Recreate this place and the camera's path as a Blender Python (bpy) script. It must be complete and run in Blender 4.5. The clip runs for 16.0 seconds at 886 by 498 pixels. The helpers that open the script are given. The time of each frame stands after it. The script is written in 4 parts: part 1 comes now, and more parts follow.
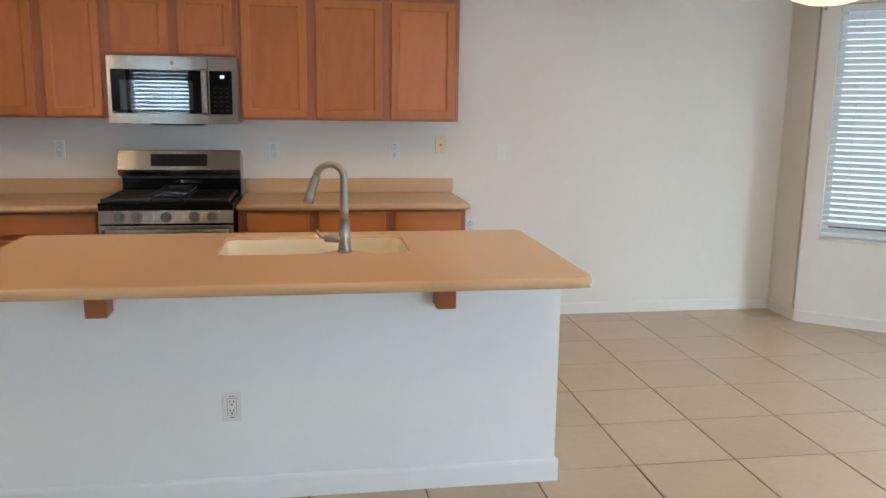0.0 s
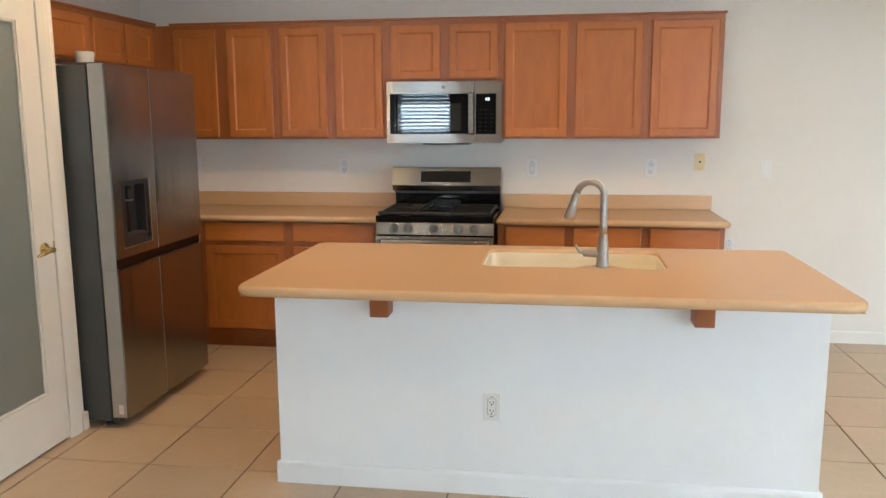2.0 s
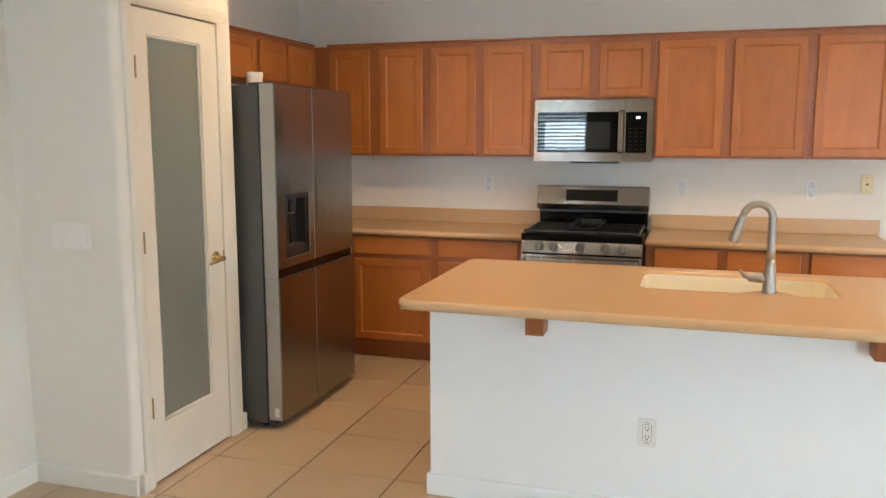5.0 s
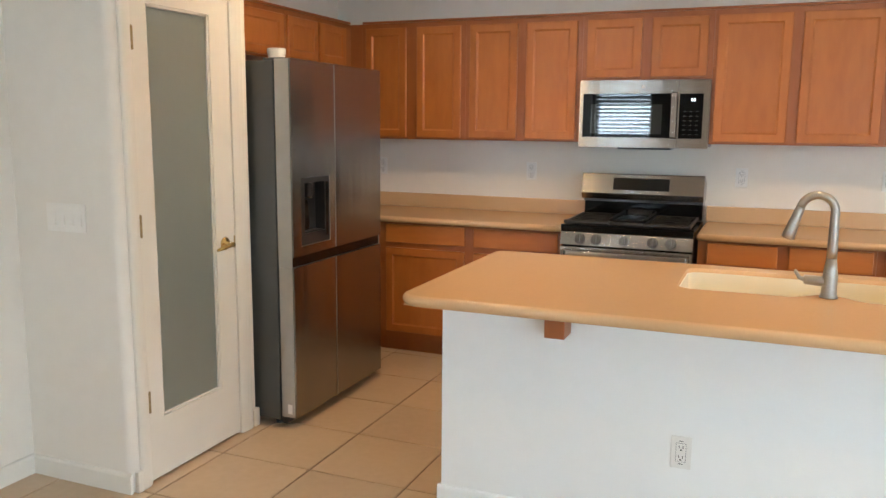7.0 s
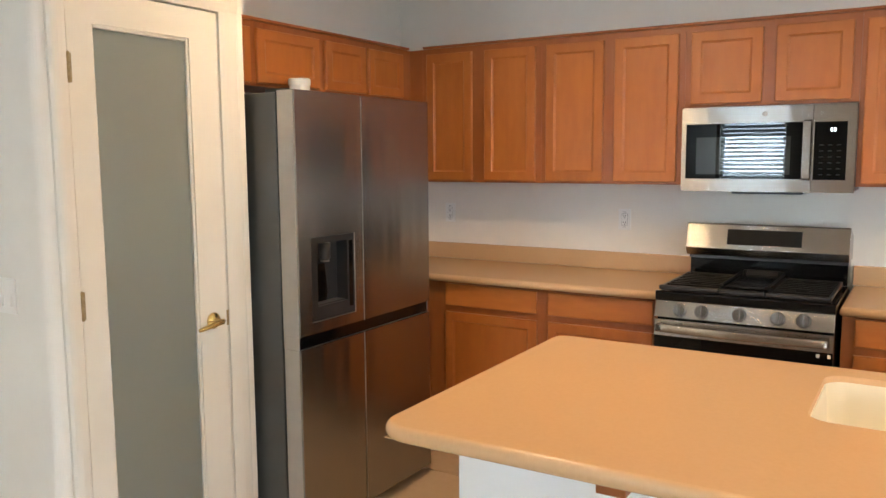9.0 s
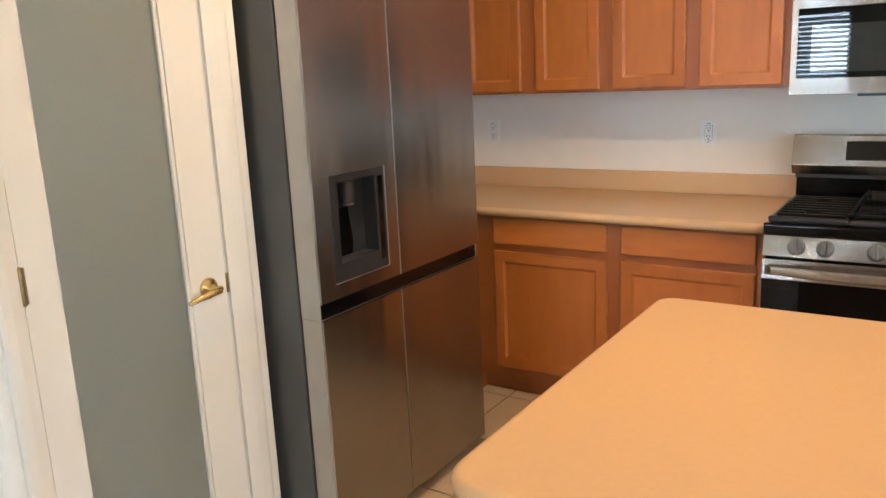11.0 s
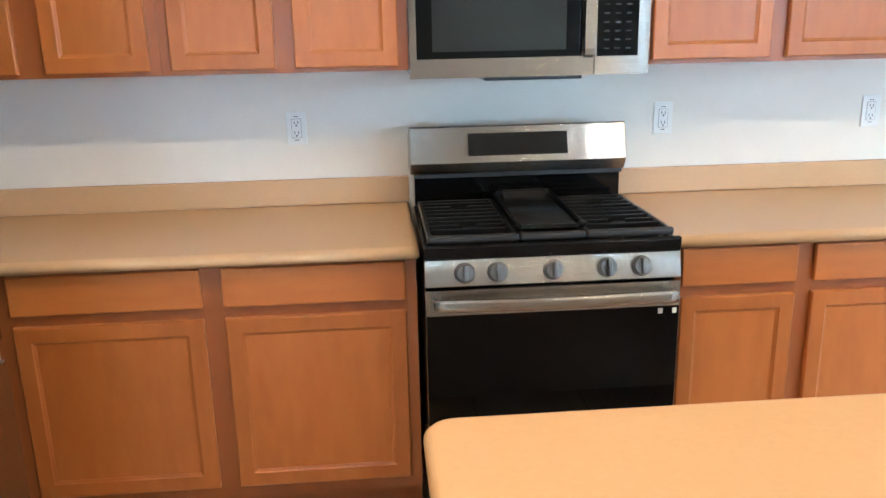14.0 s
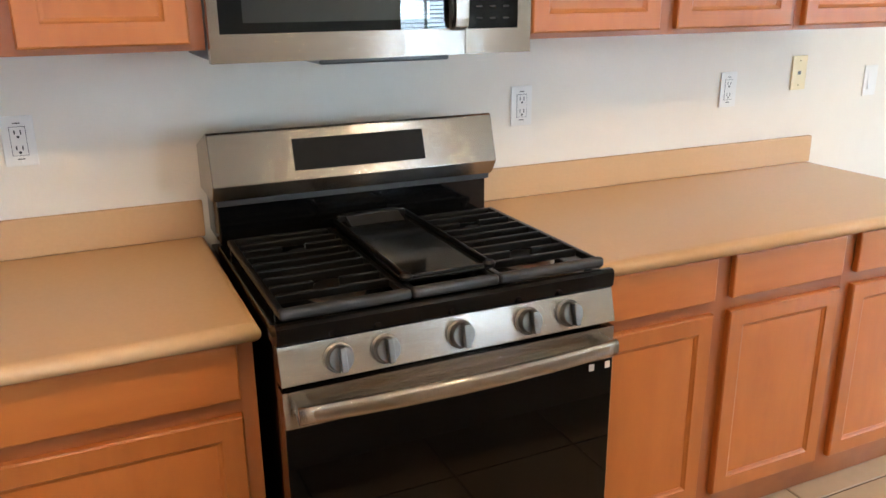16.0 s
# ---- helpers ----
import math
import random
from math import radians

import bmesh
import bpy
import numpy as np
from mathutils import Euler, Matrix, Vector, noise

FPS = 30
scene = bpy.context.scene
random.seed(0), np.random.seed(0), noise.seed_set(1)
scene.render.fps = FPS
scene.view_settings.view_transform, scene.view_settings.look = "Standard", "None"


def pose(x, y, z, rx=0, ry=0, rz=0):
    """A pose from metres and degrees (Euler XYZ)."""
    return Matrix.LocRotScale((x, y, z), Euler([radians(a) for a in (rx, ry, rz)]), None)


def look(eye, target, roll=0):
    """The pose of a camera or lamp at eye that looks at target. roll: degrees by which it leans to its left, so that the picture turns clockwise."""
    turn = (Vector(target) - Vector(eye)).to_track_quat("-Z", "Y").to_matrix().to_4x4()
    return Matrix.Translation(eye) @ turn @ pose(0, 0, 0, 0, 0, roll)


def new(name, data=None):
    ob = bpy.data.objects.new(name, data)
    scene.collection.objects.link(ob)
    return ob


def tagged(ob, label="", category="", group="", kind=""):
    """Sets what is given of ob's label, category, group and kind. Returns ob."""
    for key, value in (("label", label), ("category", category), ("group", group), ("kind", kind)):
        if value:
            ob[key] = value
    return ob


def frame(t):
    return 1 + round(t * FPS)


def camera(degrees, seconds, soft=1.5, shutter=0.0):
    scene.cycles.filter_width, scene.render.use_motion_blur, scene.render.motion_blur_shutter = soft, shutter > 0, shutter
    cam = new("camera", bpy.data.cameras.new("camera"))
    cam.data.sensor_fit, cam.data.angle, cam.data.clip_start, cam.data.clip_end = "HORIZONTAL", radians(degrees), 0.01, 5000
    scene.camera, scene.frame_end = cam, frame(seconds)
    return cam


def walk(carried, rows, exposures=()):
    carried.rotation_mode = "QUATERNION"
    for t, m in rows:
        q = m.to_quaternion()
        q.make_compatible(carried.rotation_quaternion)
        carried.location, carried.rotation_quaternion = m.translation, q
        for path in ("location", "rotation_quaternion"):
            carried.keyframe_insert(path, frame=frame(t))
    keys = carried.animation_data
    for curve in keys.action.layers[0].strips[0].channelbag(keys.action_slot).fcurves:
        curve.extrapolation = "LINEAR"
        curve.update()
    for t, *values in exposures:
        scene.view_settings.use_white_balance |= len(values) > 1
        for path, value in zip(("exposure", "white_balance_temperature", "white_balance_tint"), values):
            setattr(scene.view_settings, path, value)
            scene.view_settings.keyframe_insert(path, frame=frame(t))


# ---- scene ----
cam = camera(58.0, 16.0)
PATH = [
    (0, (0.242, -0.261, 1.547), (0.558, 1.681, 1.187), 0.8),
    (0.5, (0.311, -0.312, 1.538), (0.364, 1.65, 1.153), 0.3),
    (1, (0.296, -0.348, 1.548), (0.214, 1.615, 1.173), -0.9),
    (1.5, (0.238, -0.379, 1.562), (0.054, 1.58, 1.205), -1.0),
    (2, (0.186, -0.403, 1.567), (-0.105, 1.549, 1.242), -0.3),
    (2.5, (0.148, -0.427, 1.57), (-0.257, 1.508, 1.27), 0.1),
    (3, (0.126, -0.434, 1.572), (-0.373, 1.482, 1.291), 0.3),
    (3.5, (0.104, -0.433, 1.57), (-0.472, 1.464, 1.305), 0.4),
    (3.7, (0.093, -0.444, 1.581), (-0.518, 1.443, 1.317), 0.4),
    (6, (0.052, -0.432, 1.567), (-0.528, 1.46, 1.277), -0.2),
    (6.5, (0.113, -0.287, 1.562), (-0.532, 1.584, 1.274), -0.1),
    (7, (0.15, -0.07, 1.532), (-0.599, 1.759, 1.222), 0.5),
    (7.5, (0.152, 0.165, 1.529), (-0.602, 1.989, 1.205), -0.1),
    (8, (0.083, 0.405, 1.572), (-0.719, 2.22, 1.32), -1.0),
    (8.5, (0.077, 0.641, 1.564), (-0.856, 2.397, 1.348), -1.5),
    (9, (0.073, 0.898, 1.575), (-0.958, 2.596, 1.345), -0.4),
    (9.5, (0.008, 1.088, 1.576), (-1.048, 2.769, 1.331), -1.1),
    (10, (-0.147, 1.262, 1.56), (-1.213, 2.916, 1.201), -2.0),
    (10.2, (-0.191, 1.3, 1.557), (-1.271, 2.941, 1.178), -2.2),
    (12.3, (-0.668, 1.778, 1.566), (-1.613, 3.455, 1.031), -2.3),
    (12.5, (-0.691, 1.815, 1.558), (-1.539, 3.547, 1.031), -2.6),
    (13, (-0.799, 1.934, 1.53), (-1.373, 3.769, 0.978), -2.2),
    (13.5, (-0.987, 2.156, 1.539), (-1.31, 4.031, 0.92), -3.1),
    (14, (-1.093, 2.335, 1.544), (-0.943, 4.258, 1.018), -1.2),
    (14.5, (-1.239, 2.522, 1.56), (-0.796, 4.395, 1.017), -1.9),
    (15, (-1.27, 2.74, 1.531), (-0.715, 4.584, 0.99), -1.5),
    (15.5, (-1.254, 2.952, 1.523), (-0.59, 4.736, 0.911), -1.0),
    (16, (-1.256, 3.16, 1.527), (-0.466, 4.897, 0.927), -0.6),
]
walk(cam, [(t, look(eye, target, roll)) for t, eye, target, roll in PATH],
     [(0, -0.62, 6150, 10), (0.5, -0.43, 6100, 10), (2, -0.17, 6350, 10), (3.5, -0.08, 6600, 10), (6, -0.08, 6550, 10), (9, 0.16, 6500, 10), (10.2, 0.26, 6350, 10), (12.3, 0.50, 6250, 10),
      (13, 0.62, 6050, 8), (13.5, 0.74, 5450, 4), (14, 0.60, 5350, 3), (14.5, 0.42, 5750, 5), (15.5, 0.36, 6100, 7), (16, 0.35, 6200, 9)])

# ---- world, daylight through the windows, lamps ----
world = bpy.data.worlds.new("world")
scene.world = world
world.use_nodes = True
wn = world.node_tree
sky = wn.nodes.new("ShaderNodeTexSky")
sky.sky_type, sky.sun_disc, sky.sun_elevation, sky.sun_rotation = "NISHITA", False, radians(40), radians(200)
wn.nodes["Background"].inputs["Strength"].default_value = 0.1
wn.links.new(sky.outputs[0], wn.nodes["Background"].inputs["Color"])


def area_lamp(name, m, sx, sy, watts, color, shape="RECTANGLE", spread=180):
    lamp = bpy.data.lights.new(name, "AREA")
    lamp.shape, lamp.size, lamp.size_y, lamp.energy, lamp.color, lamp.spread = shape, sx, sy, watts, color, radians(spread)
    ob = new(name, lamp)
    ob.matrix_world = m
    return ob


DAY, WARM = (0.64, 0.83, 1.0), (1.0, 0.70, 0.41)
area_lamp("daylight_rear_window", pose(-2.14, -5.5, 2.25, 82, 0, 0), 3.2, 2.8, 1150, DAY)
area_lamp("daylight_patio_door", pose(3.4, -5.4, 2.1, 80, 0, 0), 2.4, 2.8, 1350, DAY)
# Two fill lamps behind side windows that are unseen and added for light.
area_lamp("daylight_added_side_window", pose(7.6, 1.9, 3.55, 64, 0, 90), 3.6, 2.4, 900, DAY)
area_lamp("daylight_added_side_window", pose(7.6, -1.9, 2.95, 72, 0, 90), 3.6, 2.6, 1050, DAY)
BAY = math.degrees(math.atan2(-1.14, 1.48))
CANS = [(-1.45, 3.28, 21), (0.25, 3.20, 12), (1.75, 3.20, 13), (-1.25, 0.95, 2), (0.25, 0.95, 6), (1.75, 0.95, 5)]
for cx, cy, watts in CANS:
    area_lamp("ceiling_lamp", pose(cx, cy, 2.735), 0.11, 0.11, watts, WARM, "DISK", 164)


# ---- materials ----
def srgb(h):
    c = [int(h[i:i + 2], 16) / 255 for i in (0, 2, 4)]
    return tuple(v / 12.92 if v <= 0.04045 else ((v + 0.055) / 1.055) ** 2.4 for v in c)


def material(name, color, rough=0.5, metal=0.0, spots=(), bump=0.0, bump_scale=60.0, stretch=(1, 1, 1), vary=0.0, coat=0.0, rough_vary=0.0, brushed=0.0, **extra):
    """spots: rows of (scale, detail, colour, amount) mixed into the colour by noise."""
    mat = bpy.data.materials.new(name)
    mat.use_nodes = True
    nt = mat.node_tree
    bsdf = nt.nodes["Principled BSDF"]
    bsdf.inputs["Roughness"].default_value, bsdf.inputs["Metallic"].default_value = rough, metal
    bsdf.inputs["Coat Weight"].default_value = coat
    for key, value in extra.items():
        bsdf.inputs[key.replace("_", " ")].default_value = value
    coord = nt.nodes.new("ShaderNodeTexCoord")
    info = nt.nodes.new("ShaderNodeObjectInfo")
    shift = nt.nodes.new("ShaderNodeVectorMath")
    shift.operation = "MULTIPLY_ADD"
    nt.links.new(info.outputs["Random"], shift.inputs[0])
    shift.inputs[1].default_value = (7, 5, 9) if vary else (0, 0, 0)
    nt.links.new(coord.outputs["Object"], shift.inputs[2])
    scale = nt.nodes.new("ShaderNodeVectorMath")
    scale.operation = "MULTIPLY"
    nt.links.new(shift.outputs[0], scale.inputs[0])
    scale.inputs[1].default_value = stretch
    rgb = nt.nodes.new("ShaderNodeRGB")
    rgb.outputs[0].default_value = (*color, 1)
    last = rgb.outputs[0]
    for size, detail, tone, amount in spots:
        tex = nt.nodes.new("ShaderNodeTexNoise")
        tex.inputs["Scale"].default_value, tex.inputs["Detail"].default_value = size, detail
        nt.links.new(scale.outputs[0], tex.inputs["Vector"])
        ramp = nt.nodes.new("ShaderNodeMapRange")
        ramp.inputs["From Min"].default_value, ramp.inputs["From Max"].default_value = 0.38, 0.66
        ramp.inputs["To Max"].default_value = amount
        nt.links.new(tex.outputs["Fac"], ramp.inputs["Value"])
        mix = nt.nodes.new("ShaderNodeMix")
        mix.data_type = "RGBA"
        nt.links.new(ramp.outputs[0], mix.inputs["Factor"])
        nt.links.new(last, mix.inputs["A"])
        mix.inputs["B"].default_value = (*tone, 1)
        last = mix.outputs["Result"]
    if vary:
        hsv = nt.nodes.new("ShaderNodeHueSaturation")
        mr = nt.nodes.new("ShaderNodeMapRange")
        mr.inputs["To Min"].default_value, mr.inputs["To Max"].default_value = 1 - vary, 1 + vary
        nt.links.new(info.outputs["Random"], mr.inputs["Value"])
        nt.links.new(mr.outputs[0], hsv.inputs["Value"])
        nt.links.new(last, hsv.inputs["Color"])
        last = hsv.outputs[0]
    nt.links.new(last, bsdf.inputs["Base Color"])
    if rough_vary:
        tex = nt.nodes.new("ShaderNodeTexNoise")
        tex.inputs["Scale"].default_value, tex.inputs["Detail"].default_value = 6, 4
        nt.links.new(scale.outputs[0], tex.inputs["Vector"])
        mr = nt.nodes.new("ShaderNodeMapRange")
        mr.inputs["From Min"].default_value, mr.inputs["From Max"].default_value = 0.35, 0.65
        mr.inputs["To Min"].default_value, mr.inputs["To Max"].default_value = rough - rough_vary, rough + rough_vary
        nt.links.new(tex.outputs["Fac"], mr.inputs["Value"])
        nt.links.new(mr.outputs[0], bsdf.inputs["Roughness"])
    if brushed:
        tan = nt.nodes.new("ShaderNodeTangent")
        tan.direction_type, tan.axis = "RADIAL", "Z"
        nt.links.new(tan.outputs[0], bsdf.inputs["Tangent"])
        bsdf.inputs["Anisotropic"].default_value = brushed
        bsdf.inputs["Anisotropic Rotation"].default_value = 0.25
    if bump:
        tex = nt.nodes.new("ShaderNodeTexNoise")
        tex.inputs["Scale"].default_value, tex.inputs["Detail"].default_value = bump_scale, 3
        nt.links.new(scale.outputs[0], tex.inputs["Vector"])
        node = nt.nodes.new("ShaderNodeBump")
        node.inputs["Strength"].default_value, node.inputs["Distance"].default_value = bump, 0.002
        nt.links.new(tex.outputs["Fac"], node.inputs["Height"])
        nt.links.new(node.outputs[0], bsdf.inputs["Normal"])
    return mat


PAINT = material("wall_paint", (0.75, 0.695, 0.615), 0.75, spots=[(1.5, 3, (0.715, 0.655, 0.57), 0.5), (14, 4, (0.77, 0.715, 0.635), 0.4)], bump=0.25, bump_scale=110)
CEIL = material("ceiling_paint", (0.78, 0.76, 0.72), 0.85, spots=[(2, 3, (0.74, 0.72, 0.68), 0.5)], bump=0.4, bump_scale=90)
ISLAND_PAINT = material("island_paint", (0.84, 0.84, 0.82), 0.7, spots=[(2.2, 3, (0.80, 0.80, 0.78), 0.5), (18, 4, (0.86, 0.86, 0.84), 0.4)], bump=0.25, bump_scale=110)
TRIM = material("trim_paint", (0.67, 0.625, 0.545), 0.38, spots=[(5, 4, (0.63, 0.585, 0.505), 0.4)], bump=0.05, bump_scale=80)
BASEBOARD = material("baseboard_paint", (0.75, 0.705, 0.63), 0.45, spots=[(5, 4, (0.71, 0.665, 0.59), 0.4)], bump=0.05, bump_scale=80)
WOOD_SPOTS = [(3.0, 5, (0.36, 0.102, 0.019), 0.55), (9.0, 6, (0.49, 0.158, 0.032), 0.4)]
WOOD = material("maple_upright_grain", (0.43, 0.134, 0.026), 0.38, spots=WOOD_SPOTS, Specular_IOR_Level=0.4, bump=0.06, bump_scale=40, stretch=(3.2, 3.2, 0.75), vary=0.07)
WOOD_X = material("maple_level_grain", (0.43, 0.134, 0.026), 0.38, spots=WOOD_SPOTS, Specular_IOR_Level=0.4, bump=0.06, bump_scale=40, stretch=(0.75, 3.2, 3.2), vary=0.07)
WOOD_DARK = material("maple_frame", (0.33, 0.098, 0.022), 0.40, spots=[(3, 5, (0.24, 0.066, 0.015), 0.5)], bump=0.05, bump_scale=40, stretch=(4, 4, 0.8))
COUNTER = material("tan_solid_surface", (0.585, 0.366, 0.190), 0.24, spots=[(90, 3, (0.54, 0.330, 0.166), 0.35), (2, 3, (0.565, 0.350, 0.181), 0.4)])
TILE = material("floor_tile", (0.49, 0.362, 0.238), 0.34, spots=[(3.0, 5, (0.43, 0.31, 0.198), 0.5), (26, 6, (0.54, 0.40, 0.28), 0.35)], bump=0.06, bump_scale=30, vary=0.04)
GROUT = material("grout", (0.17, 0.12, 0.085), 0.9, spots=[(8, 4, (0.11, 0.08, 0.055), 0.6)], bump=0.3, bump_scale=200)
STEEL = material("brushed_steel", (0.40, 0.376, 0.345), 0.23, 1.0, spots=[(60, 2, (0.27, 0.245, 0.218), 0.35)], stretch=(0.4, 8, 8), brushed=1.0)
FRIDGE_STEEL = material("dark_fridge_steel", (0.325, 0.322, 0.312), 0.255, 1.0, spots=[(60, 2, (0.30, 0.296, 0.286), 0.35)], stretch=(8, 0.4, 8), brushed=0.45)


def waviness(mat, freq, height):
    """Slight sheet-metal unevenness across the brushed face."""
    nt = mat.node_tree
    coord, mul = nt.nodes.new("ShaderNodeTexCoord"), nt.nodes.new("ShaderNodeVectorMath")
    tex, node = nt.nodes.new("ShaderNodeTexNoise"), nt.nodes.new("ShaderNodeBump")
    mul.operation, mul.inputs[1].default_value = "MULTIPLY", freq
    tex.inputs["Scale"].default_value, tex.inputs["Detail"].default_value = 1.0, 1.0
    node.inputs["Strength"].default_value, node.inputs["Distance"].default_value = 1.0, height
    nt.links.new(coord.outputs["Object"], mul.inputs[0])
    nt.links.new(mul.outputs[0], tex.inputs["Vector"])
    nt.links.new(tex.outputs["Fac"], node.inputs["Height"])
    nt.links.new(node.outputs[0], nt.nodes["Principled BSDF"].inputs["Normal"])


waviness(STEEL, (14, 0, 0.5), 0.0011)
waviness(FRIDGE_STEEL, (0, 7, 0.9), 0.0065)
DOOR_SIDE = material("fridge_door_side", (0.42, 0.40, 0.365), 0.4, 0.85, spots=[(20, 3, (0.46, 0.43, 0.39), 0.5)])
FRIDGE_GREY = material("fridge_case_grey", (0.075, 0.075, 0.068), 0.45, 0.3, spots=[(4, 4, (0.06, 0.06, 0.055), 0.5)], bump=0.08, bump_scale=300)
BLACK = material("black_enamel", (0.0025, 0.0025, 0.0025), 0.09, spots=[(12, 4, (0.004, 0.004, 0.004), 0.5)], Specular_IOR_Level=0.3)
BLACK_GLASS = material("black_glass", (0.002, 0.002, 0.002), 0.012, Specular_IOR_Level=0.2)
IRON = material("cast_iron", (0.003, 0.003, 0.003), 0.36, 0.0, spots=[(60, 4, (0.005, 0.005, 0.005), 0.5)], bump=0.12, bump_scale=300, Specular_IOR_Level=0.3)
# Same cast iron, its colour lightened for the sheen on front bars and tray.
LIT_IRON = material("lit_cast_iron", (0.012, 0.011, 0.010), 0.42, 0.0, spots=[(40, 4, (0.022, 0.020, 0.017), 0.6)], bump=0.15, bump_scale=300)
DARK_PLASTIC = material("dark_plastic", (0.022, 0.022, 0.023), 0.35, spots=[(30, 3, (0.03, 0.03, 0.03), 0.4)])
GREY_PLASTIC = material("grey_plastic", (0.020, 0.019, 0.019), 0.33, spots=[(25, 3, (0.015, 0.014, 0.014), 0.4)], Specular_IOR_Level=0.35)
CAVITY = material("microwave_screen", (0.010, 0.012, 0.012), 0.018, Specular_IOR_Level=0.75)
KNOB = material("knob_metal", (0.18, 0.170, 0.158), 0.34, 1.0, spots=[(60, 3, (0.18, 0.17, 0.16), 0.5)])
NICKEL = material("brushed_nickel", (0.40, 0.37, 0.325), 0.36, 1.0, spots=[(50, 3, (0.34, 0.315, 0.28), 0.5)])
BRASS = material("brass", (0.70, 0.50, 0.20), 0.24, 1.0, spots=[(40, 4, (0.52, 0.36, 0.14), 0.5)])
OLD_BRASS = material("aged_brass", (0.36, 0.27, 0.14), 0.36, 1.0, spots=[(60, 4, (0.22, 0.16, 0.09), 0.6)])
CREAM = material("cream_sink", (0.82, 0.74, 0.56), 0.25, spots=[(7, 4, (0.78, 0.69, 0.50), 0.5)])
WHITE_PLASTIC = material("white_plastic", (0.76, 0.74, 0.70), 0.35, spots=[(40, 3, (0.72, 0.70, 0.66), 0.4)])
IVORY = material("ivory_plastic", (0.74, 0.60, 0.33), 0.38, spots=[(40, 3, (0.69, 0.55, 0.30), 0.5)])
KEY_PRINT = material("printed_key_marks", (0.05, 0.05, 0.05), 0.012, Specular_IOR_Level=0.2)
SLOT = material("socket_slot", (0.03, 0.03, 0.03), 0.6)
FROST = material("frosted_glass", (0.42, 0.455, 0.405), 0.30, spots=[(1.2, 2, (0.36, 0.395, 0.35), 0.6)], coat=0.5, bump=0.1, bump_scale=500, Transmission_Weight=0.58)
SLAT = material("blind_slat", (0.80, 0.80, 0.79), 0.5, spots=[(12, 3, (0.76, 0.76, 0.75), 0.4)])
DISPLAY = material("display_film", (0.006, 0.006, 0.006), 0.3, spots=[(25, 3, (0.009, 0.009, 0.009), 0.5)], Specular_IOR_Level=0.15)
GLASS = material("window_glass", (1, 1, 1), 0.0, Transmission_Weight=1.0)


def glowing(name, color, strength):
    mat = bpy.data.materials.new(name)
    mat.use_nodes = True
    bsdf = mat.node_tree.nodes["Principled BSDF"]
    bsdf.inputs["Base Color"].default_value = (*color, 1)
    bsdf.inputs["Emission Color"].default_value = (*color, 1)
    bsdf.inputs["Emission Strength"].default_value = strength
    return mat


LIT = glowing("lit_lamp_lens", (1.0, 0.78, 0.52), 9.0)
SHADE = glowing("lit_glass_shade", (1.0, 0.72, 0.42), 2.2)
DIGITS = glowing("clock_digits", (0.85, 0.95, 1.0), 2.5)


# ---- building helpers ----
def thing(name, at, label, category, group="", kind=""):
    ob = new(name)
    ob.location = at
    ob.empty_display_size = 0.1
    return tagged(ob, label, category, group, kind)


def part(name, bm, mat, parent=None, label="", smooth=False):
    """Links a bmesh as one mesh; its points are in the world's metres, or in the thing's own where that stands at the origin."""
    mesh = bpy.data.meshes.new(name)
    root = parent
    while root is not None and root.parent is not None:
        root = root.parent
    if root is not None and root.type == "EMPTY":
        bmesh.ops.translate(bm, vec=-Vector(root.location), verts=bm.verts)
    bmesh.ops.recalc_face_normals(bm, faces=bm.faces)
    bm.to_mesh(mesh)
    bm.free()
    mesh.materials.append(mat)
    if smooth:
        for p in mesh.polygons:
            p.use_smooth = True
    ob = new(name, mesh)
    ob.parent = parent
    if label:
        ob["label"] = label
    return ob


def solo(name, bm, mat, label, category, kind="", group="", smooth=False):
    ob = part(name, bm, mat, None, smooth=smooth)
    return tagged(ob, label, category, group, kind)


def box(x0, x1, y0, y1, z0, z1, bevel=0.0, seg=2, bm=None, m=None):
    """A box, with rounded edges, added to bm or to a new bmesh."""
    out = bm or bmesh.new()
    tmp = bmesh.new()
    bmesh.ops.create_cube(tmp, size=1)
    for v in tmp.verts:
        v.co = ((x0 + x1) / 2 + v.co.x * (x1 - x0), (y0 + y1) / 2 + v.co.y * (y1 - y0), (z0 + z1) / 2 + v.co.z * (z1 - z0))
    if bevel:
        bmesh.ops.bevel(tmp, geom=list(tmp.edges), offset=bevel, segments=seg, profile=0.5, affect="EDGES")
    if m is not None:
        bmesh.ops.transform(tmp, matrix=m, verts=tmp.verts)
    add(out, tmp)
    return out


def add(out, tmp):
    made = {v: out.verts.new(v.co) for v in tmp.verts}
    for f in tmp.faces:
        out.faces.new([made[v] for v in f.verts])
    tmp.free()


def prism(points, axis, a, b, bm=None, bevel=0.0):
    """A polygon of (u, v) pairs drawn out from a to b along an axis: x: (y, z), y: (x, z), z: (x, y)."""
    out, tmp = bm or bmesh.new(), bmesh.new()

    def at(u, v, w):
        return {"x": (w, u, v), "y": (u, w, v), "z": (u, v, w)}[axis]

    low, high = [tmp.verts.new(at(u, v, a)) for u, v in points], [tmp.verts.new(at(u, v, b)) for u, v in points]
    tmp.faces.new(low), tmp.faces.new(high)
    for i in range(len(points)):
        j = (i + 1) % len(points)
        tmp.faces.new((low[i], low[j], high[j], high[i]))
    bmesh.ops.recalc_face_normals(tmp, faces=tmp.faces)
    if bevel:
        bmesh.ops.bevel(tmp, geom=list(tmp.edges), offset=bevel, segments=2, profile=0.5, affect="EDGES")
    add(out, tmp)
    return out


